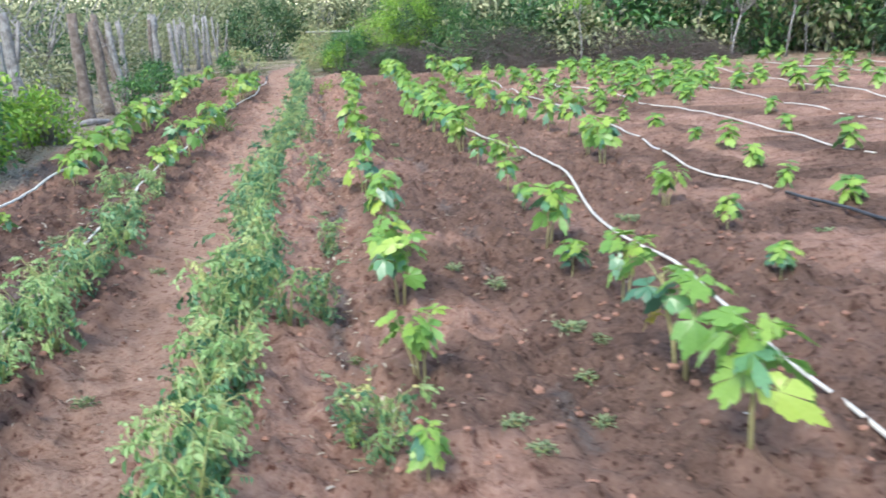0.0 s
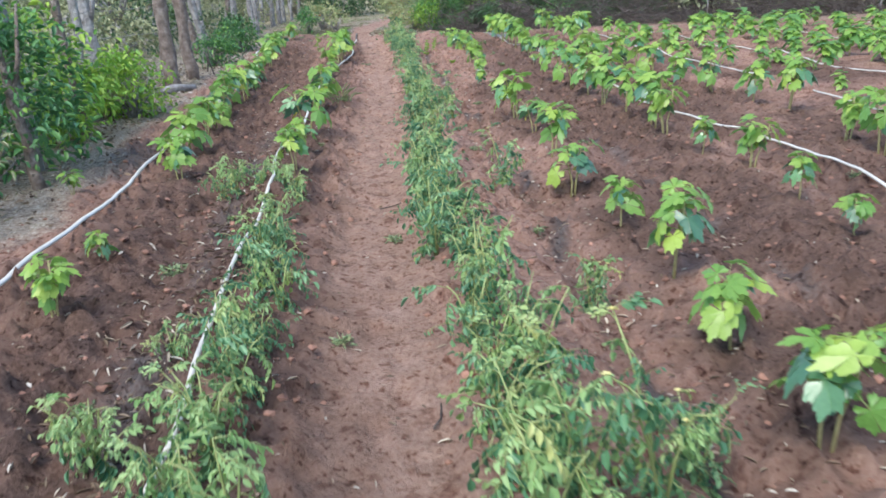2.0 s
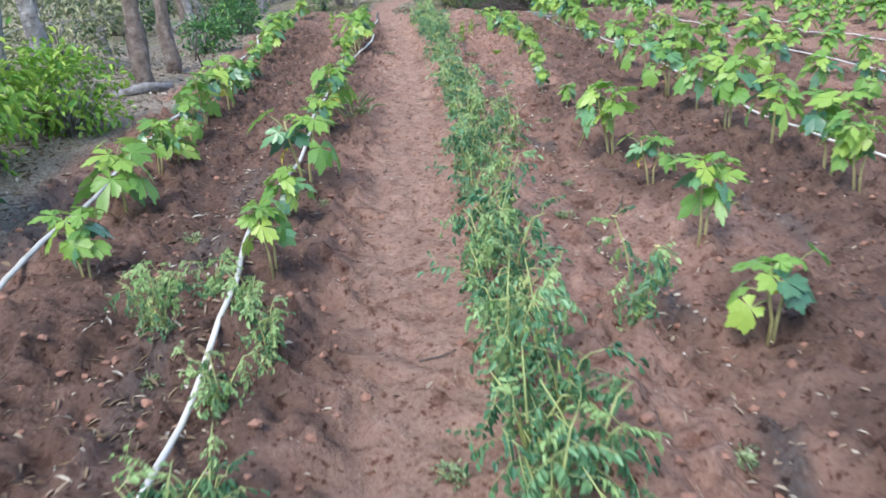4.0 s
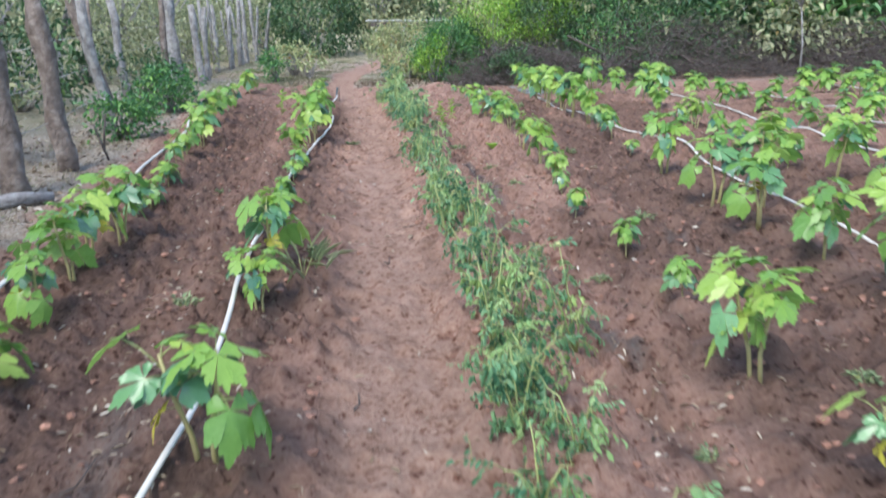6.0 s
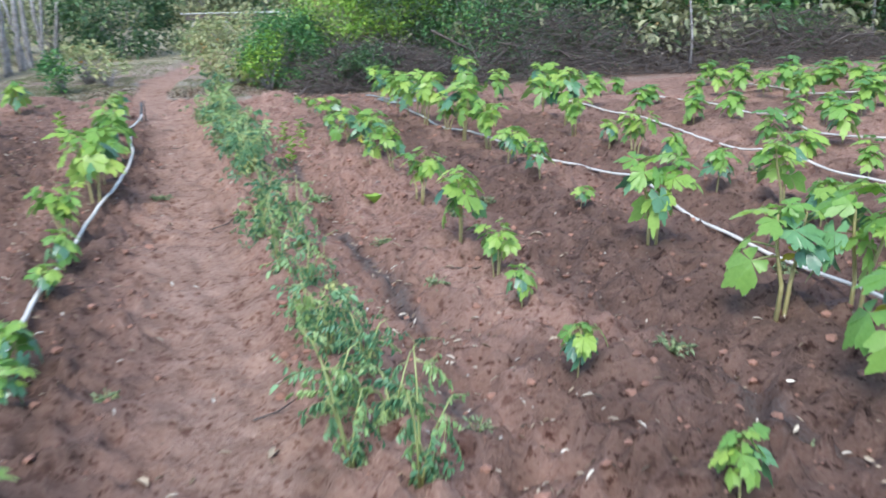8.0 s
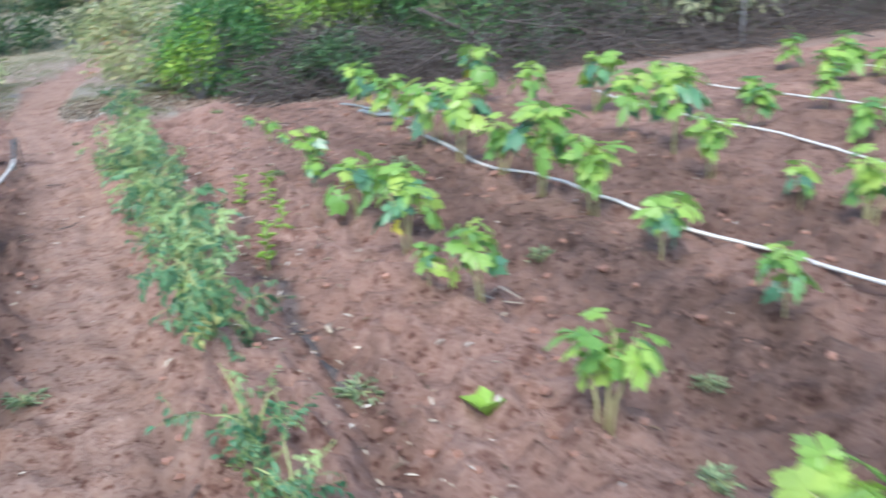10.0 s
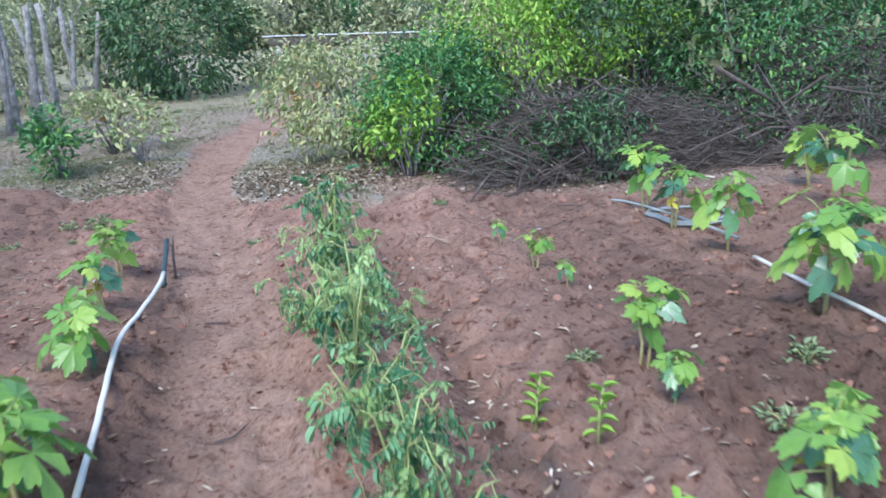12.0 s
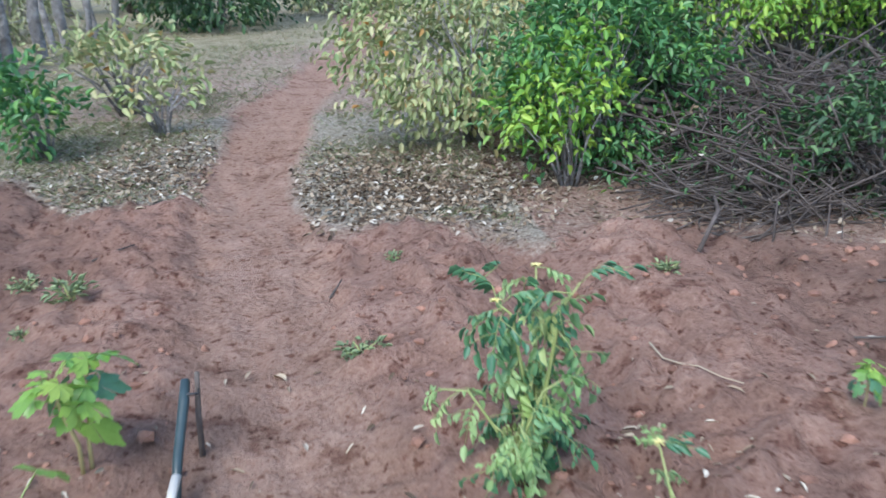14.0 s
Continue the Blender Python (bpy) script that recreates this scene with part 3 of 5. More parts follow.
def papaya_plant(seed, h=0.34, leaves=11, forks=1, lime=0.6):
    r = random.Random(seed * 13 + 5)
    thing = new("papaya_plant")
    me, tops = papaya_stem(h, seed, forks)
    part("stem", me, thing, "pale tan-green stem")
    for i in range(leaves):
        t = 0.55 + 0.45 * (i / max(1, leaves - 1)) ** 0.8
        pts = tops[i % forks]
        k = min(2, int(t * 3))
        at = Vector(pts[k]).lerp(Vector(pts[k + 1]), t * 3 - k)
        turn = i * 2.4 + r.uniform(-0.4, 0.4)
        rise = -0.3 + 0.95 * (t - 0.5) / 0.5 + r.uniform(-0.35, 0.35)
        way = (math.cos(turn), math.sin(turn), rise)
        # Top leaves favour lime: young growth, and their stronger light put into the colour.
        bright = r.random() < lime + (0.3 if t > 0.8 else -0.05)
        old = i == 0 and seed == 6
        size = (0.84 - 0.25 * max(0, t - 0.8) / 0.2) * r.uniform(0.75, 1.2) * (0.6 if old else 1)
        part("leaf", r.choice(PAPAYA_LEAVES["yellow" if old else "lime" if bright else "deep"]), thing, "", aim(at, way, r.uniform(-0.9, 0.9), size))
    return tagged(thing, "young papaya plant with lobed bright green leaves", "papaya plant", "papaya plants in the rows")


def papaya_far(seed, h=0.36, leaves=13):
    """The plants of the distant rows: stem and one joined crown."""
    r = random.Random(seed * 7 + 3)
    thing = new("papaya_plant")
    me, tops = papaya_stem(h, seed)
    part("stem", me, thing, "pale tan-green stem")
    g = Geo()
    for i in range(leaves):
        t = 0.45 + 0.55 * i / leaves
        at = Vector((0, 0, h * t))
        turn = i * 2.4 + r.uniform(-0.4, 0.4)
        m = aim(at, (math.cos(turn), math.sin(turn), -0.1 + 1.0 * (t - 0.45) / 0.55), r.uniform(-0.5, 0.5), r.uniform(0.8, 1.15))
        leaf = palmate(0.092, 5, seed * 20 + i, r.choice((0.06, 0.09)))
        v = np.concatenate(leaf.v)
        v = v @ np.array(m.to_3x3()).T + np.array(m.translation)
        g.add(v, leaf.f, 0)
    part("crown", g.mesh("crown", [PAPAYA_FAR]), thing, "lobed green leaves")
    return tagged(thing, "small papaya plant with dense green leaves", "papaya plant", "papaya plants in the rows")


PAPAYAS = [papaya_plant(1, 0.31, 17, 1), papaya_plant(2, 0.34, 20, 2, 0.6), papaya_plant(3, 0.28, 15, 1, 0.7), papaya_plant(4, 0.35, 22, 3, 0.75), papaya_plant(5, 0.32, 18, 1, 0.5),
           papaya_plant(6, 0.3, 16, 2, 0.45), papaya_plant(7, 0.37, 20, 2, 0.65)]
FAR_PAPAYAS = [papaya_far(s, h) for s, h in ((1, 0.34), (2, 0.4), (3, 0.3), (4, 0.44))]
used = set()


def plant_at(kinds, i, x, y, size, turn, sink=0.0):
    ob = kinds[i % len(kinds)]
    size *= 1.1 if kinds is PAPAYAS else 1.08 if kinds is FAR_PAPAYAS else 1.0
    m = pose(x, y, gz(x, y) - sink, rng.uniform(-5, 5), rng.uniform(-5, 5), turn) @ Matrix.Scale(size, 4)
    if ob.name not in used:
        used.add(ob.name)
        ob.matrix_basis = m
        return ob
    return copy_thing(ob, m)


ROW_R1 = [(1.24, 1.46, .6), (1.32, 2.31, .8), (1.34, 3.37, 1.0), (1.36, 4.12, 1.0), (1.36, 4.8, .85), (1.38, 5.71, .7), (1.33, 6.63, 1.0), (1.39, 7.57, 1.0), (1.42, 8.47, .7),
          (1.41, 9.29, 1.1), (1.44, 10.09, .6), (1.45, 10.96, .85), (1.39, 11.81, .8), (1.49, 12.54, .75), (1.54, 12.98, .75), (1.56, 13.56, .85), (1.57, 14.4, .85), (1.64, 15.34, .66),
          (1.53, 15.63, .45), (1.63, 16.13, .8), (1.78, 16.56, .9), (1.65, 16.94, .85), (1.84, 17.16, .6), (1.61, 17.69, .75), (1.66, 18.02, .7), (1.83, 18.39, .5), (1.73, 18.99, .55),
          (1.68, 19.32, .5), (1.62, 19.75, .55)]
ROW_R2 = [(2.37, 1.33, 1.15), (2.43, 2.04, 1.15), (2.51, 2.92, .8), (2.41, 3.56, .95), (2.43, 4.19, .9), (2.55, 5.29, .9), (2.55, 5.89, 1.1), (2.65, 6.79, .95), (2.59, 7.52, 1.15), (2.54, 8.27, 1.1),
          (2.57, 8.65, 1.0), (2.51, 9.3, 1.1), (2.46, 9.97, 1.15), (2.48, 10.65, 1.05), (2.48, 11.39, 1.15), (2.77, 11.94, 1.2), (2.48, 12.04, 1.2), (2.51, 13.14, 1.1), (2.49, 13.93, .6),
          (2.57, 14.71, 1.1), (2.67, 15.57, 1.2), (2.83, 15.8, 1.0), (2.79, 16.31, 1.1), (2.71, 16.73, 1.1), (2.69, 17.2, 1.0), (2.61, 17.65, 1.05), (2.59, 18.23, 1.15), (2.79, 18.48, 1.1),
          (2.74, 19.23, 1.0), (2.75, 19.87, .9), (2.79, 20.33, .9)]
ROW_R3 = [(3.55, 3.17, .9), (3.75, 4.23, 1.0), (3.68, 5.16, .9), (3.82, 7.09, 1.0), (3.82, 7.58, 1.0), (4.02, 8.97, 1.0), (3.92, 9.53, 1.0), (3.86, 10.45, 1.0), (3.7, 11.04, 1.0), (3.58, 11.68, 1.1),
          (3.56, 12.36, 1.0), (3.53, 13.01, 1.15), (3.74, 13.56, 1.0), (3.57, 14.03, 1.1), (3.69, 14.74, 1.2), (3.69, 15.32, 1.0), (3.7, 15.74, 1.0), (3.72, 16.46, .95), (3.92, 17.08, 1.1),
          (3.93, 17.63, 1.1), (4.39, 18.71, 1.0), (4.08, 19.32, 1.0), (3.83, 19.77, 1.2), (4.13, 20.46, .9)]
ROW_L1 = [(-0.6, 7.37, .65), (-0.63, 8.21, .8), (-0.6, 8.97, 1.15), (-0.56, 10.35, .75), (-0.57, 11.07, 1.15), (-0.57, 11.43, .6), (-0.56, 12.25, .8), (-0.57, 12.63, 1.05), (-0.56, 13.41, .7),
          (-0.53, 13.91, 1.0), (-0.55, 14.38, .9), (-0.46, 15.4, 1.1), (-0.45, 15.9, .9), (-0.42, 16.82, .8), (-0.42, 17.61, 1.1), (-0.49, 17.91, .9), (-0.46, 18.72, .85), (-0.46, 19.36, .85), (-0.46, 19.93, .68)]
ROW_L2 = [(-1.41, 3.1, .6), (-1.73, 3.6, .9), (-1.62, 4.2, .5), (-1.55, 4.94, .85), (-1.56, 5.78, .9), (-2.23, 7.35, .5), (-1.5, 7.59, .75), (-1.63, 8.68, 1.2), (-1.62, 9.46, .7), (-1.59, 9.8, .8),
          (-1.62, 10.49, .95), (-1.61, 11.02, 1.0), (-1.64, 11.43, 1.0), (-1.55, 11.83, 1.1), (-1.6, 12.46, 1.0), (-1.62, 12.93, 1.1), (-1.59, 13.51, 1.0), (-1.65, 14.26, 1.0), (-1.68, 14.86, .9),
          (-1.63, 15.55, 1.0), (-1.7, 16.15, 1.0), (-1.68, 17.04, .95), (-1.71, 18.05, 1.0), (-1.66, 18.86, .9), (-1.64, 20.65, 1.0), (-1.73, 20.93, .9)]
for n, row in enumerate((ROW_R1, ROW_R2, ROW_R3, ROW_L1, ROW_L2)):
    for i, (x, y, s) in enumerate(row):
        plant_at(PAPAYAS, i * 3 + n * 2 + i // 4, x, y, s * 1.05, rng.uniform(0, 360), 0.07 if n > 2 and s > 0.7 else 0.02)
FAR_ROWS = [(5.19, 4.95, .7), (5, 5.63, .6), (5.21, 6.6, .7), (5.37, 7.45, .7), (5.31, 8.13, .7), (5.2, 9.06, .8), (5.17, 10.07, .8), (5.14, 11.02, .9), (5.12, 11.87, .9), (5.08, 12.84, 1.0), (4.98, 13.42, 1.0),
            (4.93, 14.08, 1.0), (4.96, 14.81, 1.0), (5.04, 15.33, 1.0), (5.14, 16.62, 1.0), (5.04, 17.44, 1.0), (4.86, 18.25, 1.1), (5.41, 19.21, 1.0),
            (6.49, 6.97, 1.1), (7.51, 10.36, .9), (6.74, 8.6, .8), (6.78, 11.63, .9), (6.7, 12.92, 1.0), (6.69, 14.2, 1.0), (6.73, 15.4, 1.0), (6.32, 16.07, .9), (6.97, 17.23, 1.1), (6.67, 18.36, 1.0), (7.16, 19.32, 1.0), (7.34, 18.32, .9)]
for x0, first, step in ((5.75, 11.5, 0.75), (6.9, 11.8, 0.62), (7.5, 12.6, 0.6), (8.0, 13.2, 0.6), (8.6, 13.0, 0.62), (9.2, 12.0, 0.7), (10.6, 12.4, 0.75), (12.2, 13.2, 0.85), (13.8, 13.8, 1.0)):
    for y in np.arange(first, 19.2, step):
        FAR_ROWS.append((x0 + rng.normal(0, .13), y + rng.normal(0, .14), rng.uniform(.8, 1.3)))
for i, (x, y, s) in enumerate(FAR_ROWS):
    plant_at(FAR_PAPAYAS, i * 3 + i // 5, x, y, s, rng.uniform(0, 360))


# ---- tomato plants ----
def compound(seed, length, mat, pairs=3, leaflet=0.05, hang=0.85, shoots=2):
    """One drooping tomato leaf: a thin rachis with pairs of pointed leaflets, hanging from its stem."""
    r = random.Random(seed)
    g = Geo()
    mid = [(0, length * t, length * (0.25 * t - 0.75 * t * t)) for t in (0, 0.33, 0.66, 1)]
    g.tube(mid, [0.0022, 0.0018, 0.0014, 0.0008], 3, 1)
    P, W, U, L = [], [], [], []
    for i in range(pairs):
        t = 0.35 + 0.55 * i / pairs
        at = (0, length * t, length * (0.25 * t - 0.75 * t * t))
        for s in (-1, 1):
            P.append(at)
            W.append((s * 0.75, 0.45 + r.uniform(-0.25, 0.25), -hang + r.uniform(-0.6, 0.25)))
            U.append((r.uniform(-0.3, 0.3), r.uniform(-0.2, 0.4), 1))
            L.append(leaflet * r.uniform(0.7, 1.1))
    P.append(mid[3]), W.append((0, 0.6, -0.8)), U.append((0, 0.6, 0.8)), L.append(leaflet * 1.25)
    for k in range(shoots):
        t, s = 0.3 + 0.3 * k + r.uniform(0, 0.15), 1 if k % 2 else -1
        at = np.array((0, length * t, length * (0.25 * t - 0.75 * t * t)))
        out = np.array((s * r.uniform(0.6, 1.0), 0.5, r.uniform(-0.7, 0.3))) * length * 0.55
        g.tube([at, at + out * 0.5 + (0, 0, 0.006), at + out], [0.0015, 0.0012, 0.0008], 3, 1)
        for q in (0.45, 0.7, 0.85, 1.0):
            P.append(tuple(at + out * q))
            W.append((s * 0.4 + r.uniform(-0.8, 0.8), 0.4 + r.uniform(-0.7, 0.7), -hang + r.uniform(-0.4, 0.4)))
            U.append((r.uniform(-0.4, 0.4), r.uniform(-0.4, 0.4), 1))
            L.append(leaflet * r.uniform(0.5, 0.95))
    L = np.array(L)
    g.leaves(P, W, U, L, L * 0.55, 0, 0.3, 0.16)
    return g.mesh("tomato_leaf", [mat, STEM])


TOMATO_LEAVES = [compound(s, l, TOMATO_LEAF, n, q * 0.88) for s, l, n, q in ((1, 0.12, 4, 0.04), (2, 0.14, 4, 0.044), (3, 0.10, 3, 0.042), (4, 0.15, 5, 0.038), (5, 0.12, 4, 0.047))]
TOMATO_TIPS = [compound(s, l, TOMATO_PALE, n, q * 0.85, 0.25) for s, l, n, q in ((11, 0.09, 4, 0.032), (12, 0.11, 4, 0.036), (13, 0.08, 3, 0.038))]


def tomato_plant(seed, h, spread, stems, leaves, pale, label, leaf_size=1.0, blooms=False):
    r = random.Random(seed * 31)
    thing = new("tomato_plant")
    lines = []
    for i in range(stems):
        a = i * 6.283 / stems + r.uniform(-0.5, 0.5)
        s, top = spread * r.uniform(0.5, 0.95), h * r.uniform(0.7, 1.05)
        line = [(0, 0, -0.03), (math.cos(a) * s * 0.25, math.sin(a) * s * 0.25, top * 0.45), (math.cos(a) * s * 0.6, math.sin(a) * s * 0.6, top * 0.85),
                (math.cos(a) * s, math.sin(a) * s, top * r.uniform(0.88, 1.16))]
        g = Geo()
        g.tube(line, [0.007, 0.0055, 0.004, 0.0022], 5)
        part("stem", g.mesh("stem", [STEM]), thing)
        lines.append([Vector(q) for q in line])
    for i in range(leaves):
        line = lines[i % stems]
        t = 0.12 + 0.88 * ((i // stems) + r.random()) / (leaves / stems)
        t = min(t, 0.999)
        k = int(t * 3)
        at = line[k].lerp(line[k + 1], t * 3 - k)
        a = r.uniform(0, 6.283)
        tip = r.random() < pale * (1.6 if t > 0.75 else 0.7)
        part("leaf", r.choice(TOMATO_TIPS if tip else TOMATO_LEAVES), thing, "", aim(at, (math.cos(a), math.sin(a), r.uniform(-1.3, 0.1) + (1.0 if t > 0.9 else 0)), r.uniform(-0.6, 0.6), leaf_size * r.uniform(0.85, 1.3)))
    for line in lines[:2] if blooms else ():
        g = Geo()
        for k in range(5):
            a = k * 1.2566
            g.leaves([line[3]], [(math.cos(a), math.sin(a), 0.4)], [(0, 0, 1)], 0.018, 0.01)
        part("flower", g.mesh("flower", [FLOWER]), thing, "small yellow flower")
    return tagged(thing, label, "tomato plant", "tomato plants in the rows")


LOW = "sprawling tomato plant with drooping green leaves"
TOMATOES = [tomato_plant(1, .34, .22, 4, 23, 0.16, LOW), tomato_plant(2, .38, .18, 3, 21, 0.22, LOW), tomato_plant(3, .30, .24, 4, 23, 0.14, LOW), tomato_plant(4, .36, .2, 4, 23, 0.28, LOW),
            tomato_plant(5, .42, .16, 3, 21, 0.3, LOW), tomato_plant(6, .32, .18, 3, 20, 0.16, LOW)]
LUSH = "leafy light green tomato plant with yellowing lower leaves"
LUSHES = [tomato_plant(21, .42, .22, 4, 28, .8, LUSH, 1.15), tomato_plant(22, .48, .18, 3, 24, .75, LUSH, 1.2), tomato_plant(23, .38, .26, 4, 28, .75, LUSH, 1.1)]
TALL = "tall wilted tomato plant with small yellow flowers"
TALLS = [tomato_plant(31, .58, .16, 3, 42, .2, TALL, 0.9, True), tomato_plant(32, .5, .22, 3, 32, .35, TALL, 0.85, True)]

def row_x(y):
    return np.interp(y, [0, 1.73, 3.52, 4.51, 6.18, 7.62, 8.63, 9.96, 10.99, 12.25, 13.54, 14.94, 16.57, 17.84, 18.75, 19.82], [0.25, 0.42, 0.44, 0.43, 0.35, 0.4, 0.5, 0.51, 0.56, 0.59, 0.59, 0.66, 0.69, 0.63, 0.6, 0.66])


i = 0
y = 0.9
while y < 19.2:
    gap = 8.2 < y < 8.5 or 5.15 < y < 5.4 or 10.1 < y < 10.45 or 10.95 < y < 11.2 or 14.9 < y < 15.35
    if not gap:
        kinds = LUSHES if y < 3.9 and i % 3 else TOMATOES
        side = (-1) ** i * (0.065 if y < 12 else 0.045)
        plant_at(kinds, i * 5 + i // 3, float(row_x(y)) + side + rng.normal(0, 0.02), y, rng.uniform(.85, 1.12) * (1.0 if y < 4.5 else 0.95 if y < 8.3 else 0.84 if y < 12.5 else 0.8 if y < 15.2 else 0.98), rng.uniform(0, 360))
    i += 1
    y += 0.172 + 0.03 * rng.random() + (0.16 if 12.6 < y < 15.2 else 0.05 if y > 13.5 else 0)
for x, y, k, s in ((0.72, 3.1, 1, 1.0), (0.9, 3.3, 0, .7), (0.67, 19.72, 0, 1.5), (0.45, 18.9, 1, .6), (0.8, 19.1, 1, .75), (0.89, 6.88, 1, .85), (0.95, 4.75, 0, .8), (0.82, 9.72, 1, .8), (0.99, 1.96, 0, .8), (1.11, 1.72, 1, .7), (0.85, 10.6, 0, .7)):
    plant_at(TALLS, k, x, y, s, rng.uniform(0, 360))
i = 0
for y in np.arange(1.5, 5.9, 0.225):
    plant_at(LUSHES if y < 3.9 else TOMATOES, i * 2 + i // 3, -0.6 + rng.normal(0, 0.03) + (0.05 if i % 2 else -0.05), y, rng.uniform(.78, 1.0) * (0.95 if y < 4 else .88), rng.uniform(0, 360))
    i += 1
for x, y, s in ((0.5, 18.63, .6), (0.69, 18.71, .6), (0.85, 18.58, .55), (0.6, 19.66, .9), (-0.98, 3.64, .8), (-1.12, 7.17, .6), (-0.92, 4.51, .5), (-0.64, 6.9, .6), (-0.98, 6.9, .62), (-0.87, 7.33, .6), (-1.05, 7.32, .5), (-0.53, 6.57, .6), (-0.66, 6.33, .7)):
    plant_at(LUSHES, i, x, y, s, rng.uniform(0, 360))
    i += 1


# ---- weeds and small plants between the rows ----
def weed(seed, size, mat, blades, label, upright=0.6, wide=0.34):
    r = np.random.default_rng(seed)
    thing = new("weed")
    g = Geo()
    a, lift = r.uniform(0, 6.283, blades), r.uniform(0.1, 1.0, blades) * upright * 2
    if wide > 0.1:
        blades *= 2
        a, lift = r.uniform(0, 6.283, blades), r.uniform(0.1, 1.0, blades) * upright * 2
    rad = size * 0.6 * r.uniform(0, 1, blades) ** 0.6 * (0.55 + 0.45 * np.abs(np.cos(a * 1.5 + seed)))
    P = np.stack([np.cos(a) * rad, np.sin(a) * rad, r.uniform(0, size * 0.5, blades) * upright], 1)
    W = np.stack([np.cos(a), np.sin(a), lift], 1) + r.normal(0, 0.45 if wide > 0.1 else 0.15, (blades, 3))
    L = size * (r.uniform(0.13, 0.26, blades) if wide > 0.1 else r.uniform(0.4, 0.75, blades))
    g.leaves(P, W, np.tile((0, 0, 1.0), (blades, 1)) + r.normal(0, 0.2, (blades, 3)), L, L * max(wide, 0.05), 0, 0.3, 0.18 if wide > 0.1 else 0.02)
    part("foliage", g.mesh("foliage", [mat]), thing)
    g = Geo()
    for k in range(4):
        b = k * 1.6 + seed
        g.tube([(0, 0, -0.015), (math.cos(b) * size * 0.2, math.sin(b) * size * 0.2, size * 0.3 * upright), (math.cos(b) * size * 0.42, math.sin(b) * size * 0.42, size * 0.5 * upright)], [0.003, 0.0025, 0.0015], 4)
    part("stem", g.mesh("stem", [STEM]), thing)
    return tagged(thing, label, "weed", "weeds on the bare soil")


WEEDS = [weed(1, 0.085, WEED_LEAF, 40, "small dusty green weed on bare soil", 0.6, 0.5), weed(2, 0.10, WEED_LEAF, 36, "small light green weed on bare soil", 0.9, 0.45), weed(3, 0.1, WEED_LEAF, 46, "low grey-green weed on bare soil", 0.35, 0.45),
         weed(4, 0.2, GREEN_GRASS, 22, "tuft of green grass on bare soil", 1.2, 0.03), weed(5, 0.11, WEED_LEAF, 44, "pale dusty weed on bare soil", 0.8, 0.5)]
SPOTS = [(1.05, 2.74, 0), (1.14, 2.06, 2), (1.62, 1.75, 0), (1.72, 3.84, 4), (1.95, 3.64, 1), (2.16, 2.78, 2), (2.01, 1.82, 0), (0.93, 5.95, 2), (2.11, 2.33, 0), (1.66, 1.5, 0), (0.88, 3.65, 0), (2.27, 2.59, 4),
         (-0.45, 8.46, 4), (-0.95, 10.58, 1), (-0.37, 10.78, 3), (-0.31, 11.19, 1), (-0.26, 12.38, 0), (-0.34, 11.5, 0), (-1, 6.69, 0), (-1.17, 5.67, 2), (-1.14, 8.13, 1), (-0.21, 4.56, 0), (-0.19, 2.51, 0),
         (1.2, 10.62, 0), (1.97, 11.29, 4), (1.94, 12.04, 2), (1.69, 14.05, 0), (1.18, 13.84, 0), (1.05, 15.15, 2), (1.22, 12.95, 0), (2.1, 14.57, 4), (2.19, 15.84, 1), (1.97, 17.58, 2), (2.27, 17.91, 1), (1.44, 18.09, 0),
         (-1.04, 12.42, 0), (-1.15, 13.56, 2), (-0.95, 21.22, 4), (-0.84, 20.77, 0), (-0.72, 20.97, 1), (0.29, 20.47, 2), (-0.05, 15.7, 2),
         (3.21, 4.74, 2), (3.3, 6.53, 0), (4.09, 6.04, 0), (4.46, 4.12, 2), (3.1, 7.83, 2), (4.17, 10.27, 0), (3.04, 12.69, 2), (4.2, 14.45, 1), (1.05, 8.86, 2), (0.94, 11.64, 4), (0.84, 8.13, 4), (1.87, 9.32, 0), (1.81, 8.28, 1),
         (-1.15, 4.11, 2), (-1.27, 2.92, 0), (-0.94, 2.23, 4), (1.01, 1.18, 4), (0.07, 5.99, 0), (0.49, 21.2, 0), (1.5, 20.77, 0), (-1.51, 21.34, 2), (-1.26, 20.92, 4)]
for i, (x, y, k) in enumerate(SPOTS):
    plant_at(WEEDS[k:k + 1], 0, x, y, rng.uniform(.8, 1.35), rng.uniform(0, 360))


def rosette(x, y):
    thing = new("lime_seedling")
    thing.location = (x, y, gz(x, y))
    for k in range(5):
        a = k * 1.3
        g = Geo()
        g.leaves([(0, 0, 0.01)], [(math.cos(a), math.sin(a), 0.7 + 0.25 * k)], [(0, 0, 1)], 0.11, 0.075, 0, 0.2)
        part("leaf", g.mesh("leaf", [SHRUB_LIME]), thing)
    tagged(thing, "small seedling with broad lime green leaves", "seedling")


rosette(1.35, 14.73)


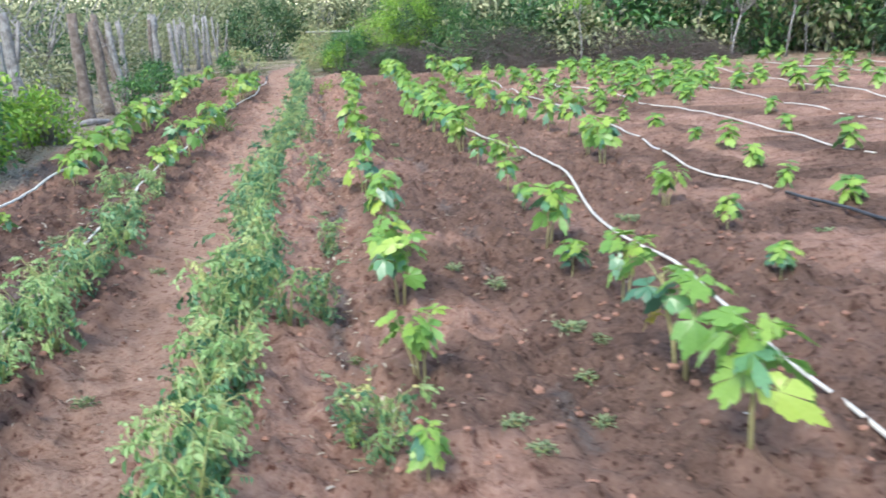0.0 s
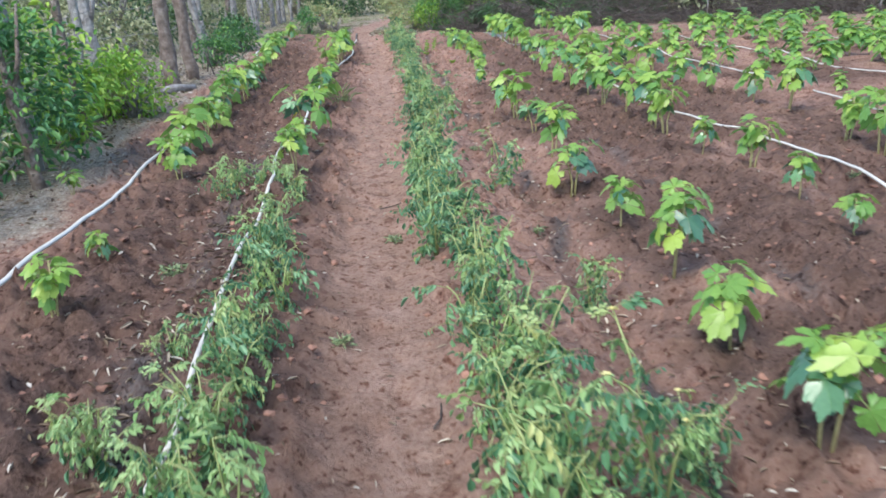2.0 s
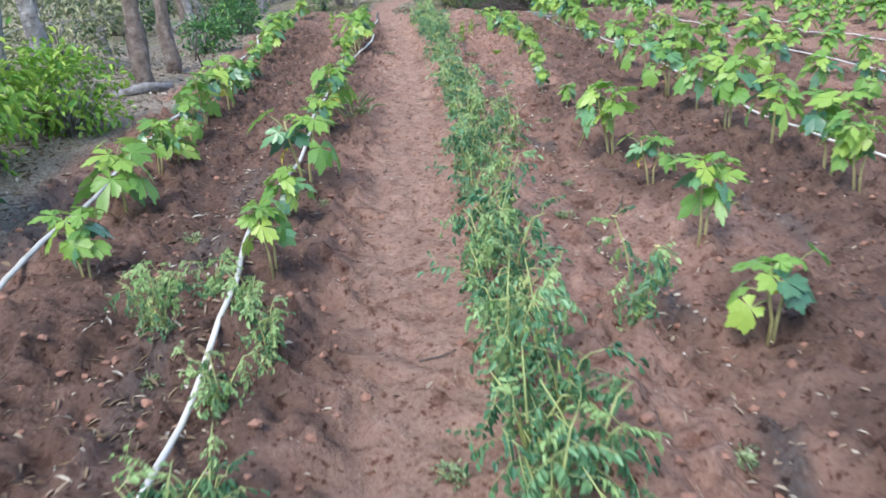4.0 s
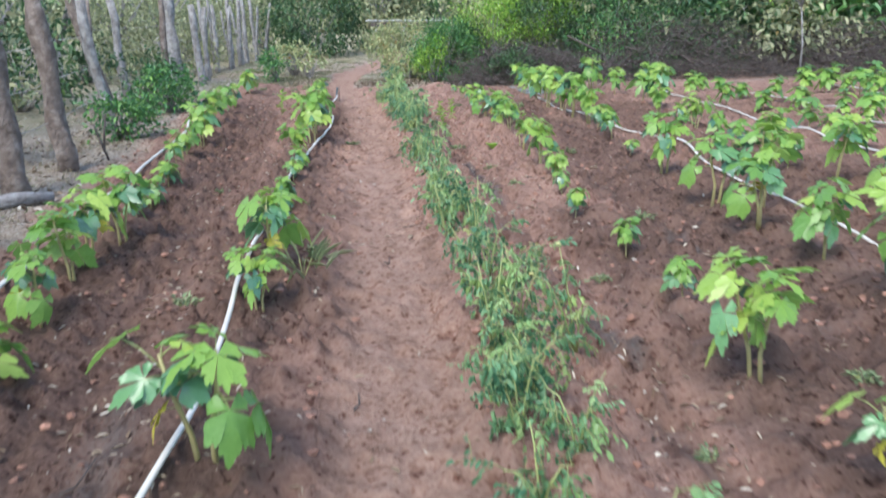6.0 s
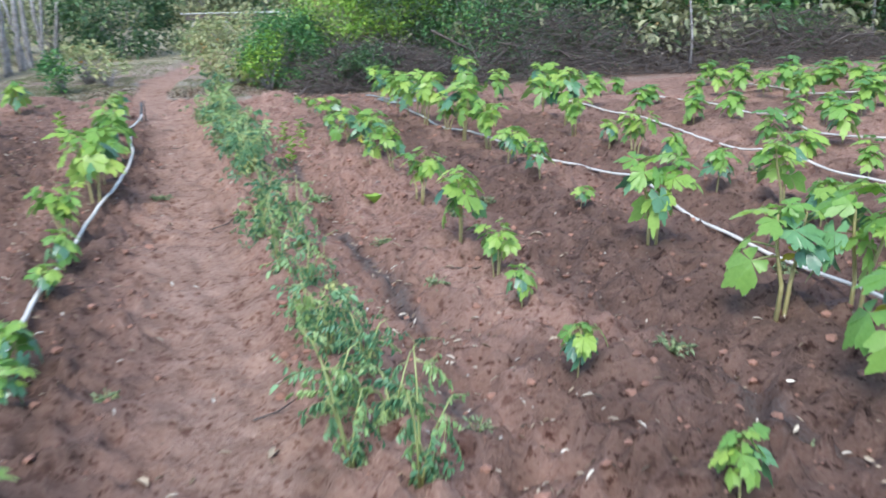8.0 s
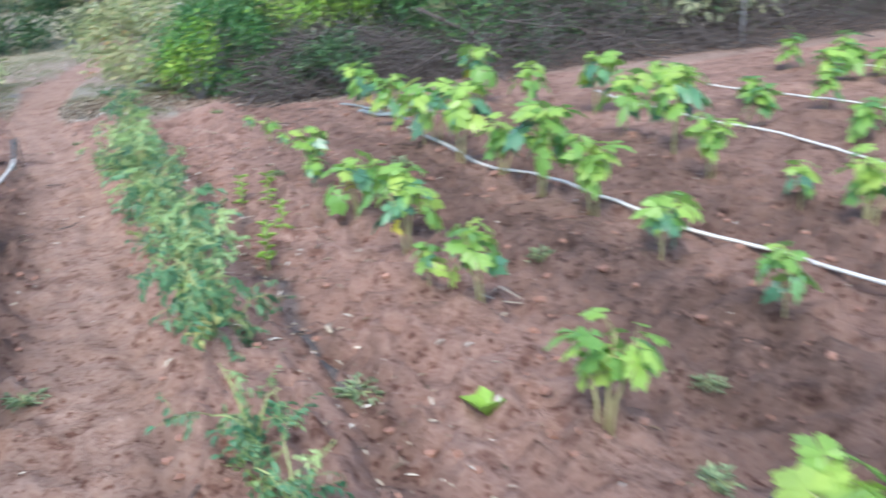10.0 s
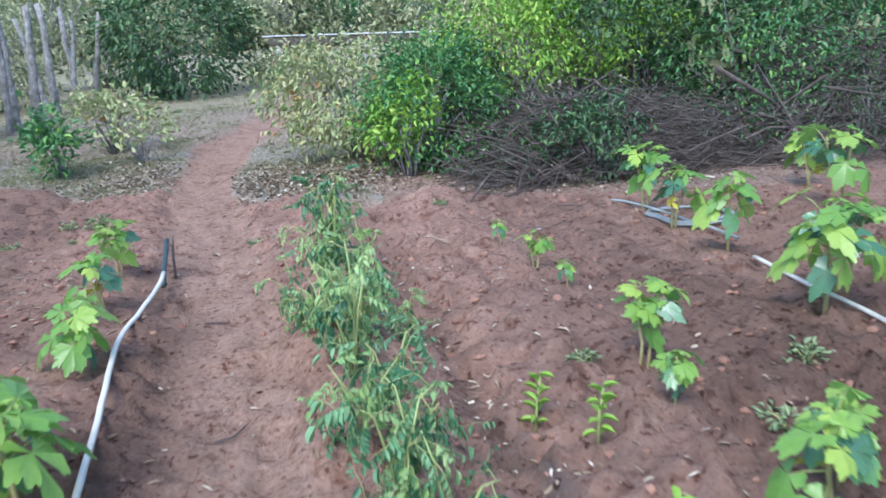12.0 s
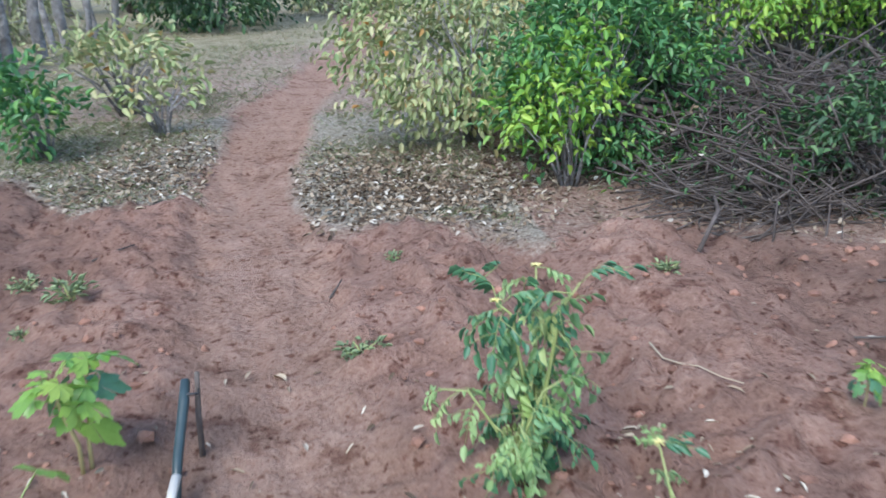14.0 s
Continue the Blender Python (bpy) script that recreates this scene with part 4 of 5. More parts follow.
def sprig(x, y, h, mat, label, n=16, size=0.09):
    """An upright shoot with oblong leaves up its stem."""
    thing = new("shoot")
    thing.location = (x, y, gz(x, y))
    g = Geo()
    g.tube([(0, 0, -0.03), (0.01, 0.01, h * 0.5), (0.03, 0.02, h)], [0.006, 0.005, 0.002], 5)
    part("stem", g.mesh("stem", [STEM]), thing)
    for k in range(n):
        t, a = 0.15 + 0.85 * k / n, k * 2.4 + rng.uniform(-0.8, 0.8)
        g = Geo()
        g.leaves([(0.02 * t, 0.015 * t, h * t)], [(math.cos(a), math.sin(a), rng.uniform(-0.2, 0.8) + 0.5 * t)], [(0, 0, 1)], size * rng.uniform(.8, 1.1), size * 0.42, 0, 0.2)
        part("leaf", g.mesh("leaf", [mat]), thing)
    tagged(thing, label, "shoot")


sprig(1.27, 17.55, 0.2, SHRUB_LIME, "yellowing leafy shoot beside the tomatoes", 14, 0.06)
sprig(1.15, 17.8, 0.22, SHRUB_LIME, "yellowing leafy shoot beside the tomatoes", 14, 0.06)
sprig(-0.98, 18.37, 0.34, SHRUB_LIME, "upright shoot with oblong light green leaves")
sprig(1.05, 16.6, 0.25, SHRUB_LIME, "yellowing leafy shoot beside the tomatoes", 16, 0.065)
sprig(1.21, 16.95, 0.18, SHRUB_LIME, "yellowing leafy shoot beside the tomatoes", 12, 0.065)


# ---- shrubs and trees ----
def crown_points(r, n, radius, height, low, clumps, spread):
    a, u = r.uniform(0, 6.283, clumps), r.uniform(0, 1, clumps)
    shell = r.uniform(0.45, 1.0, clumps) ** 0.6 * (0.75 + 0.5 * r.random(clumps))
    prof = np.sqrt(np.clip(1 - (2 * u - 1.0) ** 2, 0.15, 1))
    C = np.stack([np.cos(a) * radius * prof * shell, np.sin(a) * radius * prof * shell, low + (height - low) * u * (0.8 + 0.3 * r.random(clumps))], 1)
    k = r.integers(0, clumps, n)
    P = C[k] + r.normal(0, spread, (n, 3)) * (1, 1, 0.8)
    P[:, 2] = np.maximum(P[:, 2], 0.02)
    out = P - (0, 0, height * 0.4)
    return C, P, out / (np.linalg.norm(out, axis=1)[:, None] + 1e-6)


def shrub(name, x, y, radius, height, leaves, size, mat, label, category="shrub", low=0.1, clumps=40, spread=0.13, bark=None, seed=None, trunk=0.013, wide=0.5, hang=-0.2, lean=(0, 0)):
    r = np.random.default_rng(seed if seed is not None else int(abs(x * 131 + y * 17) * 10))
    thing = new(name)
    thing.location = (x, y, gz(x, y) - 0.02)
    C, P, out = crown_points(r, leaves, radius, height, low, clumps, spread)
    C[:, :2] += np.array(lean) * C[:, 2:3]
    P[:, :2] += np.array(lean) * P[:, 2:3]
    g = Geo()
    for c in C[:: max(1, clumps // 22)]:
        bend = np.array([c[0] * 0.35, c[1] * 0.35, c[2] * 0.55]) + r.normal(0, 0.06 * radius, 3)
        bend[2] = max(bend[2], 0.05)
        g.tube([(r.normal(0, trunk), r.normal(0, trunk), -0.05), bend, c], [trunk, trunk * 0.6, trunk * 0.15], 5)
    part("wood", g.mesh("wood", [bark or BARK]), thing)
    W = out * 0.6 + r.normal(0, 0.6, (leaves, 3)) + (0, 0, hang)
    U = np.tile((0, 0, 1.0), (leaves, 1)) + r.normal(0, 0.35, (leaves, 3))
    L = size * r.uniform(0.6, 1.25, leaves)
    g = Geo()
    g.leaves(P, W, U, L, L * wide)
    part("crown", g.mesh("crown", [mat]), thing)
    return tagged(thing, label, category)


# the thicket at the end of the field
shrub("shrub", 1.28, 23.23, 0.85, 1.05, 5200, 0.056, SHRUB_PALE, "pale yellow-green shrub with drooping leaves over dry litter", low=0.25, clumps=46, spread=0.12, wide=0.55, hang=-0.7)
shrub("shrub", 1.83, 22.44, 0.5, 1.08, 3800, 0.055, SHRUB_GREEN, "leafy bright green shrub at the field's end", low=0.05, clumps=45, spread=0.12, wide=0.5)
shrub("shrub", 1.55, 22.1, 0.3, 0.75, 620, 0.06, SHRUB_LIME, "light green leafy shrub shoots", low=0.3, clumps=14, spread=0.09)
shrub("shrub", 2.89, 24.09, 1.0, 1.3, 4200, 0.056, SHRUB_PALE, "yellowing open shrub behind the brush pile", low=0.55, clumps=42, spread=0.14, wide=0.5, hang=-0.7)
shrub("shrub", 4.52, 23.56, 1.3, 1.9, 9000, 0.058, SHRUB_DARK, "large dense green bush behind the brush pile", low=0.15, clumps=60, spread=0.16)
shrub("shrub", 3.71, 23.62, 1.0, 2.1, 5200, 0.06, SHRUB_LIME, "tall yellow-green bush in the thicket", low=0.7, clumps=34, spread=0.15)
shrub("shrub", 2.99, 21.56, 0.42, 0.62, 1500, 0.055, SHRUB_DARK, "low bluish green shrub at the field's edge", low=0.04, clumps=24, spread=0.08)
shrub("shrub", 2.43, 21.96, 0.4, 0.45, 700, 0.05, SHRUB_GREEN, "small feathery green shrub in the brush", low=0.05, clumps=24, spread=0.08, wide=0.25)
shrub("shrub", 5.87, 22.63, 0.9, 1.35, 3600, 0.06, SHRUB_DARK, "dark green bush in the thicket", clumps=36)
shrub("shrub", 8.96, 23.11, 0.8, 1.15, 1300, 0.09, SHRUB_PALE, "pale leafy bush beside the brush pile", clumps=40, low=0.3)
shrub("shrub", 11.2, 22.9, 0.9, 0.9, 1500, 0.08, SHRUB_GREEN, "low green bush at the field's edge", clumps=40)
shrub("shrub", 13.96, 22.87, 1.2, 1.3, 1800, 0.09, SHRUB_DARK, "dark green bush at the field's edge", clumps=45)
for k, (x, y, rad, h) in enumerate(((2.37, 21.79, .35, .3), (2.87, 22.27, .45, .5), (3.54, 22.13, .5, .5), (4.11, 21.88, .45, .5), (4.78, 21.82, .5, .6), (5.56, 21.63, .6, .7), (6.84, 22.08, .7, .8), (7.98, 22.88, .6, .9), (10.02, 23.01, .7, .7), (12.01, 22.74, .7, .8))):
    shrub("shrub", x, y, rad, h, 320 if x < 5 else 650, 0.05, (SHRUB_DARK, SHRUB_GREEN, SHRUB_DARK)[k % 3], "low dark green growth among dead branches", low=0.03, clumps=26, spread=0.1, wide=0.35)
for x, y, h in ((-4.03, 26.68, 1.3), (-3.74, 30.7, 1.6), (-5.43, 28.68, 1.7), (-4.43, 33.48, 1.9), (-2.59, 34.46, 1.5), (-6.33, 32.48, 1.8)):
    shrub("shrub", x, y, 1.1, h, 1500, 0.11, SHRUB_OLIVE, "hazy grey-green bush beyond the fence", clumps=40, spread=0.18)
shrub("shrub", 2.6, 25.2, 1.2, 0.9, 2200, 0.09, SHRUB_OLIVE, "pale olive bush deep in the thicket", low=0.1, clumps=44, spread=0.17)
shrub("shrub", 4.2, 25.4, 1.3, 1.9, 2800, 0.09, SHRUB_DARK, "dark bush deep in the thicket", low=0.1, clumps=44, spread=0.18)
shrub("shrub", 6.2, 24.6, 1.4, 1.9, 2800, 0.09, SHRUB_DARK, "dark bush deep in the thicket", low=0.1, clumps=44, spread=0.18)
shrub("shrub", 2.1, 23.1, 0.7, 1.0, 2800, 0.055, SHRUB_DARK, "dense green bush among the pale shrubs", low=0.1, clumps=36, spread=0.13)
shrub("shrub", 2.75, 23.3, 0.75, 1.45, 2600, 0.055, SHRUB_LIME, "open yellow-green bush with thin stems", low=0.7, clumps=32, spread=0.14, hang=-0.5)
shrub("shrub", 5.0, 22.6, 1.0, 1.7, 3600, 0.058, SHRUB_GREEN, "tall dense green bush behind the brush", low=0.3, clumps=44, spread=0.15)
# beside the path beyond the field
shrub("shrub", -1.43, 23.54, 0.26, 0.58, 420, 0.075, SHRUB_GREEN, "small upright green shrub beside the path", low=0.04, clumps=16, spread=0.07)
shrub("shrub", -1.13, 24.81, 0.5, 0.62, 420, 0.08, SHRUB_PALE, "small dry pale shrub with drooping leaves", low=0.45, clumps=26, spread=0.09, wide=0.55)
shrub("shrub", -0.77, 24.01, 0.3, 0.42, 150, 0.075, SHRUB_PALE, "small dry pale shrub with drooping leaves", low=0.28, clumps=14, spread=0.07, wide=0.55)
shrub("shrub", -0.91, 31.42, 1.4, 2.1, 3600, 0.12, SHRUB_DARK, "dark rounded bush beyond the clearing", clumps=70, spread=0.22)
shrub("shrub", 1.16, 33.52, 0.9, 0.55, 1200, 0.12, SHRUB_OLIVE, "grey-green bush beyond the clearing", clumps=40, spread=0.2)
# along the fence
shrub("shrub", -3.19, 8.18, 0.85, 1.3, 2600, 0.085, SHRUB_GREEN, "dense green bush against the fence", clumps=55, spread=0.14)
shrub("shrub", -3.18, 6.5, 0.7, 0.95, 1900, 0.07, SHRUB_OLIVE, "grassy green bush against the fence", clumps=45, spread=0.12, wide=0.3)
shrub("shrub", -3.47, 9.91, 0.8, 1.25, 2200, 0.09, SHRUB_LIME, "dense green bush against the fence", clumps=50, spread=0.14)
shrub("shrub", -2.69, 10.97, 0.42, 0.72, 1100, 0.07, SHRUB_LIME, "yellow-green bush beside the fence", clumps=30, spread=0.09)
shrub("shrub", -3.03, 11.34, 0.45, 0.6, 800, 0.06, SHRUB_OLIVE, "pale grey-green bush beside the fence", clumps=24, spread=0.09)
shrub("shrub", -2.71, 16.62, 0.38, 0.5, 750, 0.065, SHRUB_GREEN, "low green bush beside the fence", clumps=24, spread=0.08)
shrub("shrub", -2.59, 18.91, 0.45, 0.62, 900, 0.07, SHRUB_GREEN, "low green bush beside the fence", clumps=24, spread=0.09)
shrub("shrub", -3.01, 19.58, 0.5, 0.8, 900, 0.075, SHRUB_DARK, "low dark bush beside the fence", clumps=26, spread=0.1)
shrub("shrub", -4.26, 15.09, 0.9, 1.2, 1600, 0.09, SHRUB_OLIVE, "hazy pale bush behind the fence", clumps=40, spread=0.15)
shrub("shrub", -4.61, 11.53, 1.0, 1.5, 1800, 0.09, SHRUB_OLIVE, "hazy pale bush behind the fence", clumps=40, spread=0.16)
shrub("shrub", -4.87, 19.61, 1.1, 1.5, 1900, 0.1, SHRUB_DARK, "dark bush behind the fence", clumps=40, spread=0.17)
shrub("shrub", -5.27, 24.54, 1.2, 1.7, 1900, 0.11, SHRUB_OLIVE, "hazy pale bush behind the fence", clumps=40, spread=0.18)


def tree(x, y, h, crown, leaves, size, mat, label, bare=0.35, trunk=0.09, seed=0, bark=None):
    """A leaning trunk that forks into limbs, with clumps of leaves at the limbs' ends."""
    r = np.random.default_rng(seed + int(abs(x * 53 + y * 29)))
    thing = new("tree")
    thing.location = (x, y, gz(x, y) - 0.05)
    lean = r.normal(0, 0.08, 2) * h
    fork = np.array([lean[0] * 0.5, lean[1] * 0.5, h * bare])
    g = Geo()
    g.tube([(0, 0, 0), (lean[0] * 0.2 + r.normal(0, .04), lean[1] * 0.2, h * bare * 0.5), fork], [trunk, trunk * 0.85, trunk * 0.7], 7)
    part("trunk", g.mesh("trunk", [bark or BARK]), thing)
    ends = []
    for k in range(9):
        a, s = k * 2.4 + r.uniform(-.4, .4), crown * r.uniform(0.4, 1.0)
        end = np.array([lean[0] + math.cos(a) * s, lean[1] + math.sin(a) * s, h * r.uniform(bare + 0.25, 1.0)])
        mid = fork * 0.5 + end * 0.5 + r.normal(0, 0.08 * crown, 3)
        g = Geo()
        g.tube([fork, mid, end], [trunk * 0.5, trunk * 0.3, trunk * 0.08], 5)
        part("limb", g.mesh("limb", [bark or BARK]), thing)
        ends += [end, mid * 0.4 + end * 0.6, end + r.normal(0, 0.2 * crown, 3)]
    ends = np.array(ends)
    k = r.integers(0, len(ends), leaves)
    P = ends[k] + r.normal(0, 0.17 * crown + 0.05, (leaves, 3))
    L = size * r.uniform(0.6, 1.3, leaves)
    g = Geo()
    g.leaves(P, r.normal(0, 1, (leaves, 3)) + (0, 0, -0.3), np.tile((0, 0, 1.0), (leaves, 1)) + r.normal(0, .4, (leaves, 3)), L, L * 0.5)
    part("crown", g.mesh("crown", [mat]), thing)
    return tagged(thing, label, "tree")


tree(8.01, 20.93, 2.0, 0.35, 160, 0.1, SHRUB_LIME, "thin sapling with a few light green leaves", 0.62, 0.02)
for i, (x, y) in enumerate(((9.83, 23.31), (9.9, 23.67), (12.46, 24.09), (12.07, 24.9), (12.2, 22.99), (12.3, 21), (13, 22.4), (13.8, 20.8), (15, 21.8), (16.2, 20.5), (17.5, 22), (19, 20), (14.4, 23.5), (10.18, 26.08), (14, 27.9))):
    tree(x, y, rng.uniform(2.6, 3.6), 0.9, 900, 0.1, (SHRUB_DARK, SHRUB_GREEN, SHRUB_OLIVE)[i % 3], "slender pale-trunked tree behind the field", 0.45, 0.035, i)
for i, (x, y, h) in enumerate(((-4.36, 8.34, 2.6), (-5.25, 10.54, 3.0), (-4.2, 16.89, 2.8), (-5.57, 14.95, 3.2), (-4.8, 21.75, 3.0), (-6.41, 20.14, 3.4), (-4.83, 25.98, 3.0), (-6.84, 24.54, 3.4), (-8.45, 12.73, 3.2), (-7.83, 29.48, 3.4), (-5.03, 30.48, 2.8), (-3.66, 34.51, 2.8))):
    tree(x, y, h, 1.3, 420, 0.11, (SHRUB_OLIVE, SHRUB_DARK, SHRUB_OLIVE)[i % 3], "hazy olive-green tree behind the fence", 0.3, 0.07, i + 40)

# the tree line round the clearing: a few built, then copied with other turns and sizes
LINE = [shrub("bush", 0, 0, 2.1, 2.6, 1700, 0.26, m, "hazy bush in the distant tree line", "bush", low=0.1, clumps=55, spread=0.32, seed=300 + k, trunk=0.05) for k, m in enumerate((SHRUB_OLIVE, SHRUB_DARK, SHRUB_OLIVE, SHRUB_GREEN))]
for ob in LINE:
    ob["group"] = "bushes of the tree line"
spots = []
for k in range(100):
    a = radians(-112 + 224 * k / 99)
    d = 27 + 16 * rng.random() + (8 if abs(a) < 0.5 else 0)
    spots.append((1 + d * math.sin(a), 10 + d * math.cos(a) * 1.05, rng.uniform(0.75, 1.15)))
for k in range(60):
    a = radians(-80 + 160 * k / 59)
    d = 56 + 16 * rng.random()
    spots.append((1 + d * math.sin(a), 10 + d * math.cos(a), rng.uniform(1.1, 1.7)))
for k in range(26):
    a = radians(115 + 130 * k / 25)
    spots.append((14 * math.sin(a), 4 + 14 * math.cos(a), rng.uniform(0.7, 1.0)))
for k, (x, y) in enumerate(((5.5, 24.2), (7.2, 23.4), (8.8, 23.2), (7.4, 26.0), (9.8, 26.5), (12.5, 26.8), (15.5, 25.5), (18.5, 24.0), (21, 22), (17, 19), (19, 16), (20, 12), (21, 8), (11.5, 24.6), (13.2, 24.2), (14.8, 23.4), (16.6, 22.6), (18.2, 21.4), (20.2, 19.4), (10.2, 24.8))):
    spots.append((x, y, 0.75 if k < 6 else 0.95))
for i, (x, y, s) in enumerate(spots):
    m = pose(x, y, gz(x, y) - 0.05, 0, 0, rng.uniform(0, 360)) @ Matrix.Diagonal((s, s, s * rng.uniform(0.85, 1.15), 1))
    if i < 4:
        LINE[i].matrix_basis = m
    else:
        copy_thing(LINE[(0, 2)[i % 2] if x < -2 else (0, 3, 2, 1)[i % 4] if x > 3 else i % 4], m)


# ---- brush piles ----
def brush_pile(x0, x1, y0, y1, h, big, small, label):
    r = np.random.default_rng(int(x0 * 10) + 5)
    thing = new("brush_pile")
    cx, cy = (x0 + x1) / 2, (y0 + y1) / 2
    thing.location = (cx, cy, gz(cx, cy))

    def stick(length, rad):
        px, py = r.uniform(x0, x1) - cx, r.uniform(y0, y1) - cy
        edge = max(0.1, 1 - (py / ((y1 - y0) / 2)) ** 2) * max(0.15, 1 - (px / ((x1 - x0) / 2)) ** 4)
        pz = r.uniform(0.0, 1.0) * h * edge + 0.02
        a, tilt = r.normal(0.25, 0.9), r.normal(0, 0.35)
        d = np.array([math.cos(a), math.sin(a) * 0.6, tilt]) * length / 2
        bend = r.normal(0, 0.08, 3) * length
        c = np.array([px, py, pz])
        pts = np.array([c - d, c - d * 0.3 + bend, c + d * 0.35 + bend * 0.6, c + d])
        pts[:, 2] = np.maximum(pts[:, 2], 0.01)
        return pts, [rad, rad * 0.9, rad * 0.7, rad * 0.35]

    for k in range(big):
        g = Geo()
        g.tube(*stick(r.uniform(0.8, 1.9), r.uniform(0.007, 0.02)), 6)
        part("branch", g.mesh("branch", [DEADWOOD]), thing)
    g = Geo()
    for k in range(small * 2):
        g.tube(*stick(r.uniform(0.25, 0.9), r.uniform(0.002, 0.006)), 4)
    n = small // 2
    P = np.stack([r.uniform(x0, x1, n) - cx, r.uniform(y0, y1, n) - cy, np.zeros(n)], 1)
    P[:, 2] = r.random(n) * h * 0.8 * np.clip(1 - (P[:, 1] / ((y1 - y0) / 2)) ** 2, 0.1, 1) + 0.02
    g.leaves(P, r.normal(0, 1, (n, 3)), r.normal(0, 1, (n, 3)), r.uniform(.02, .045, n), r.uniform(.01, .022, n), 1)
    tagged(part("brush", g.mesh("brush", [DEADWOOD, LITTER]), thing), kind="stuff")
    return tagged(thing, label, "brush pile")


brush_pile(2.0, 4.6, 21.3, 22.9, 0.6, 30, 1500, "heap of grey dead branches and twigs at the field's edge")
brush_pile(4.4, 8.0, 20.95, 23.5, 1.05, 40, 1500, "tall heap of dark dead branches behind the field")
brush_pile(7.8, 12.6, 20.8, 23.2, 0.9, 40, 1500, "long heap of dark dead branches behind the field")


# ---- fence ----
def fence_post(x, y, h, rad, lean=(0, 0), mat=None, fork=False, label="grey weathered wooden fence post, rough and crooked"):
    r = random.Random(int(x * 977 + y * 131))
    thing = new("fence_post")
    thing.location = (x, y, gz(x, y))
    g = Geo()
    n = 7
    pts, rad_s = [], []
    for k in range(n):
        t = k / (n - 1)
        pts.append((lean[0] * t + r.uniform(-.02, .02), lean[1] * t + r.uniform(-.02, .02), -0.12 + (h + 0.12) * t))
        rad_s.append(rad * (1.15 - 0.35 * t) * r.uniform(0.88, 1.1))
    g.tube(pts, rad_s, 9)
    v = g.v[0]
    v += soft_noise(v[:, 0] * 9 + v[:, 2] * 2.5, v[:, 1] * 9 + x, 0.3)[:, None] * np.array([1, 1, 0.25]) * rad * 0.7
    part("post", g.mesh("post", [mat or BARK]), thing)
    if fork:
        g = Geo()
        g.tube([np.array(pts[3]), np.array(pts[4]) + (0.1, 0.02, 0.05), np.array(pts[5]) + (0.2, 0.05, 0.2)], [rad * 0.55, rad * 0.45, rad * 0.25], 6)
        part("stub", g.mesh("stub", [mat or BARK]), thing, "short side branch")
    return tagged(thing, label, "fence post", "posts of the fence")


POSTS = [(-2.45, 4.91, 1.5, .06, (-.05, 0)), (-2.61, 7.8, 1.45, .045, (-.22, .1)), (-2.91, 8.6, 1.6, .055, (-.1, 0)), (-2.98, 10.13, 1.65, .05, (-.12, .05)), (-3.16, 11.02, 1.6, .055, (-.05, .1)), (-3.6, 12.96, 1.8, .1, (-.12, 0)),
         (-2.77, 13.52, 1.75, .115, (-.12, .1)), (-2.73, 14.7, 1.62, .1, (-.1, 0)), (-2.91, 17.03, 1.6, .075, (-.18, 0)), (-3.42, 19.08, 1.75, .085, (-.45, .1)), (-3.52, 20.42, 1.6, .07, (-.1, .1)),
         (-3.23, 22.08, 1.6, .06, (.05, 0)), (-3.37, 23.68, 1.75, .15, (-.03, 0)), (-2.83, 23.5, 1.5, .08, (-.08, 0)), (-2.88, 24.45, 1.45, .06, (.05, 0)), (-2.97, 25.45, 1.6, .07, (-.12, 0)),
         (-2.94, 26.45, 1.5, .08, (0, 0)), (-3.02, 26.79, 1.65, .06, (-.08, 0)), (-2.77, 27.13, 1.4, .075, (.1, 0)), (-2.75, 27.53, 1.7, .09, (0, 0)), (-2.83, 28.01, 1.35, .05, (-.15, 0)), (-2.64, 28.36, 1.6, .085, (.05, 0)),
         (-2.57, 28.87, 1.45, .06, (-.3, 0)), (-2.59, 29.26, 1.65, .09, (0, 0)), (-2.42, 29.78, 1.4, .06, (.15, 0)), (-2.4, 30.19, 1.6, .08, (-.1, 0)), (-2.26, 30.71, 1.5, .07, (.25, 0))]
for i, (x, y, h, rad, lean) in enumerate(POSTS):
    fence_post(x, y, h, rad * (0.62 if y > 25 else 0.9), lean, BARK_RED if i in (1, 3, 6, 7, 9, 11) else BARK, i in (1, 5, 9, 15))
for h in (0.45, 0.8, 1.15):
    line = smooth_line([(p[0] + p[4][0] * h / p[2] - 0.05, p[1], gz(p[0], p[1]) + h) for p in POSTS], 0.25)
    line[:, 2] += soft_noise(line[:, 1], line[:, 1] * 0, 1.3, int(h * 10)) * 0.05
    g = Geo()
    g.tube(line, 0.004, 4)
    tagged(new("fence_wire", g.mesh("wire", [WIRE])), "thin slack wire strung along the fence posts", "wire", "wires of the fence")
for x, y, dx, h in ((-2.48, 15.16, -0.12, .36), (-2.71, 15.82, 0.06, .4), (-3.05, 12.21, 0.1, .5)):
    g = Geo()
    g.tube([(x, y, gz(x, y) - 0.03), (x + dx * 0.5, y, gz(x, y) + h * 0.5), (x + dx, y + 0.03, gz(x, y) + h)], [0.013, 0.012, 0.009], 5)
    tagged(new("leaning_stick", g.mesh("stick", [DEADWOOD])), "pale dry stick stuck in the ground", "stick", "sticks by the fence")
g = Geo()
g.tube([(-3.0, 12.95, gz(-3.0, 12.95) + .02), (-2.7, 13.2, gz(-2.7, 13.2) + .06), (-2.45, 13.35, gz(-2.45, 13.35) + .05)], [0.05, 0.06, 0.04], 7)
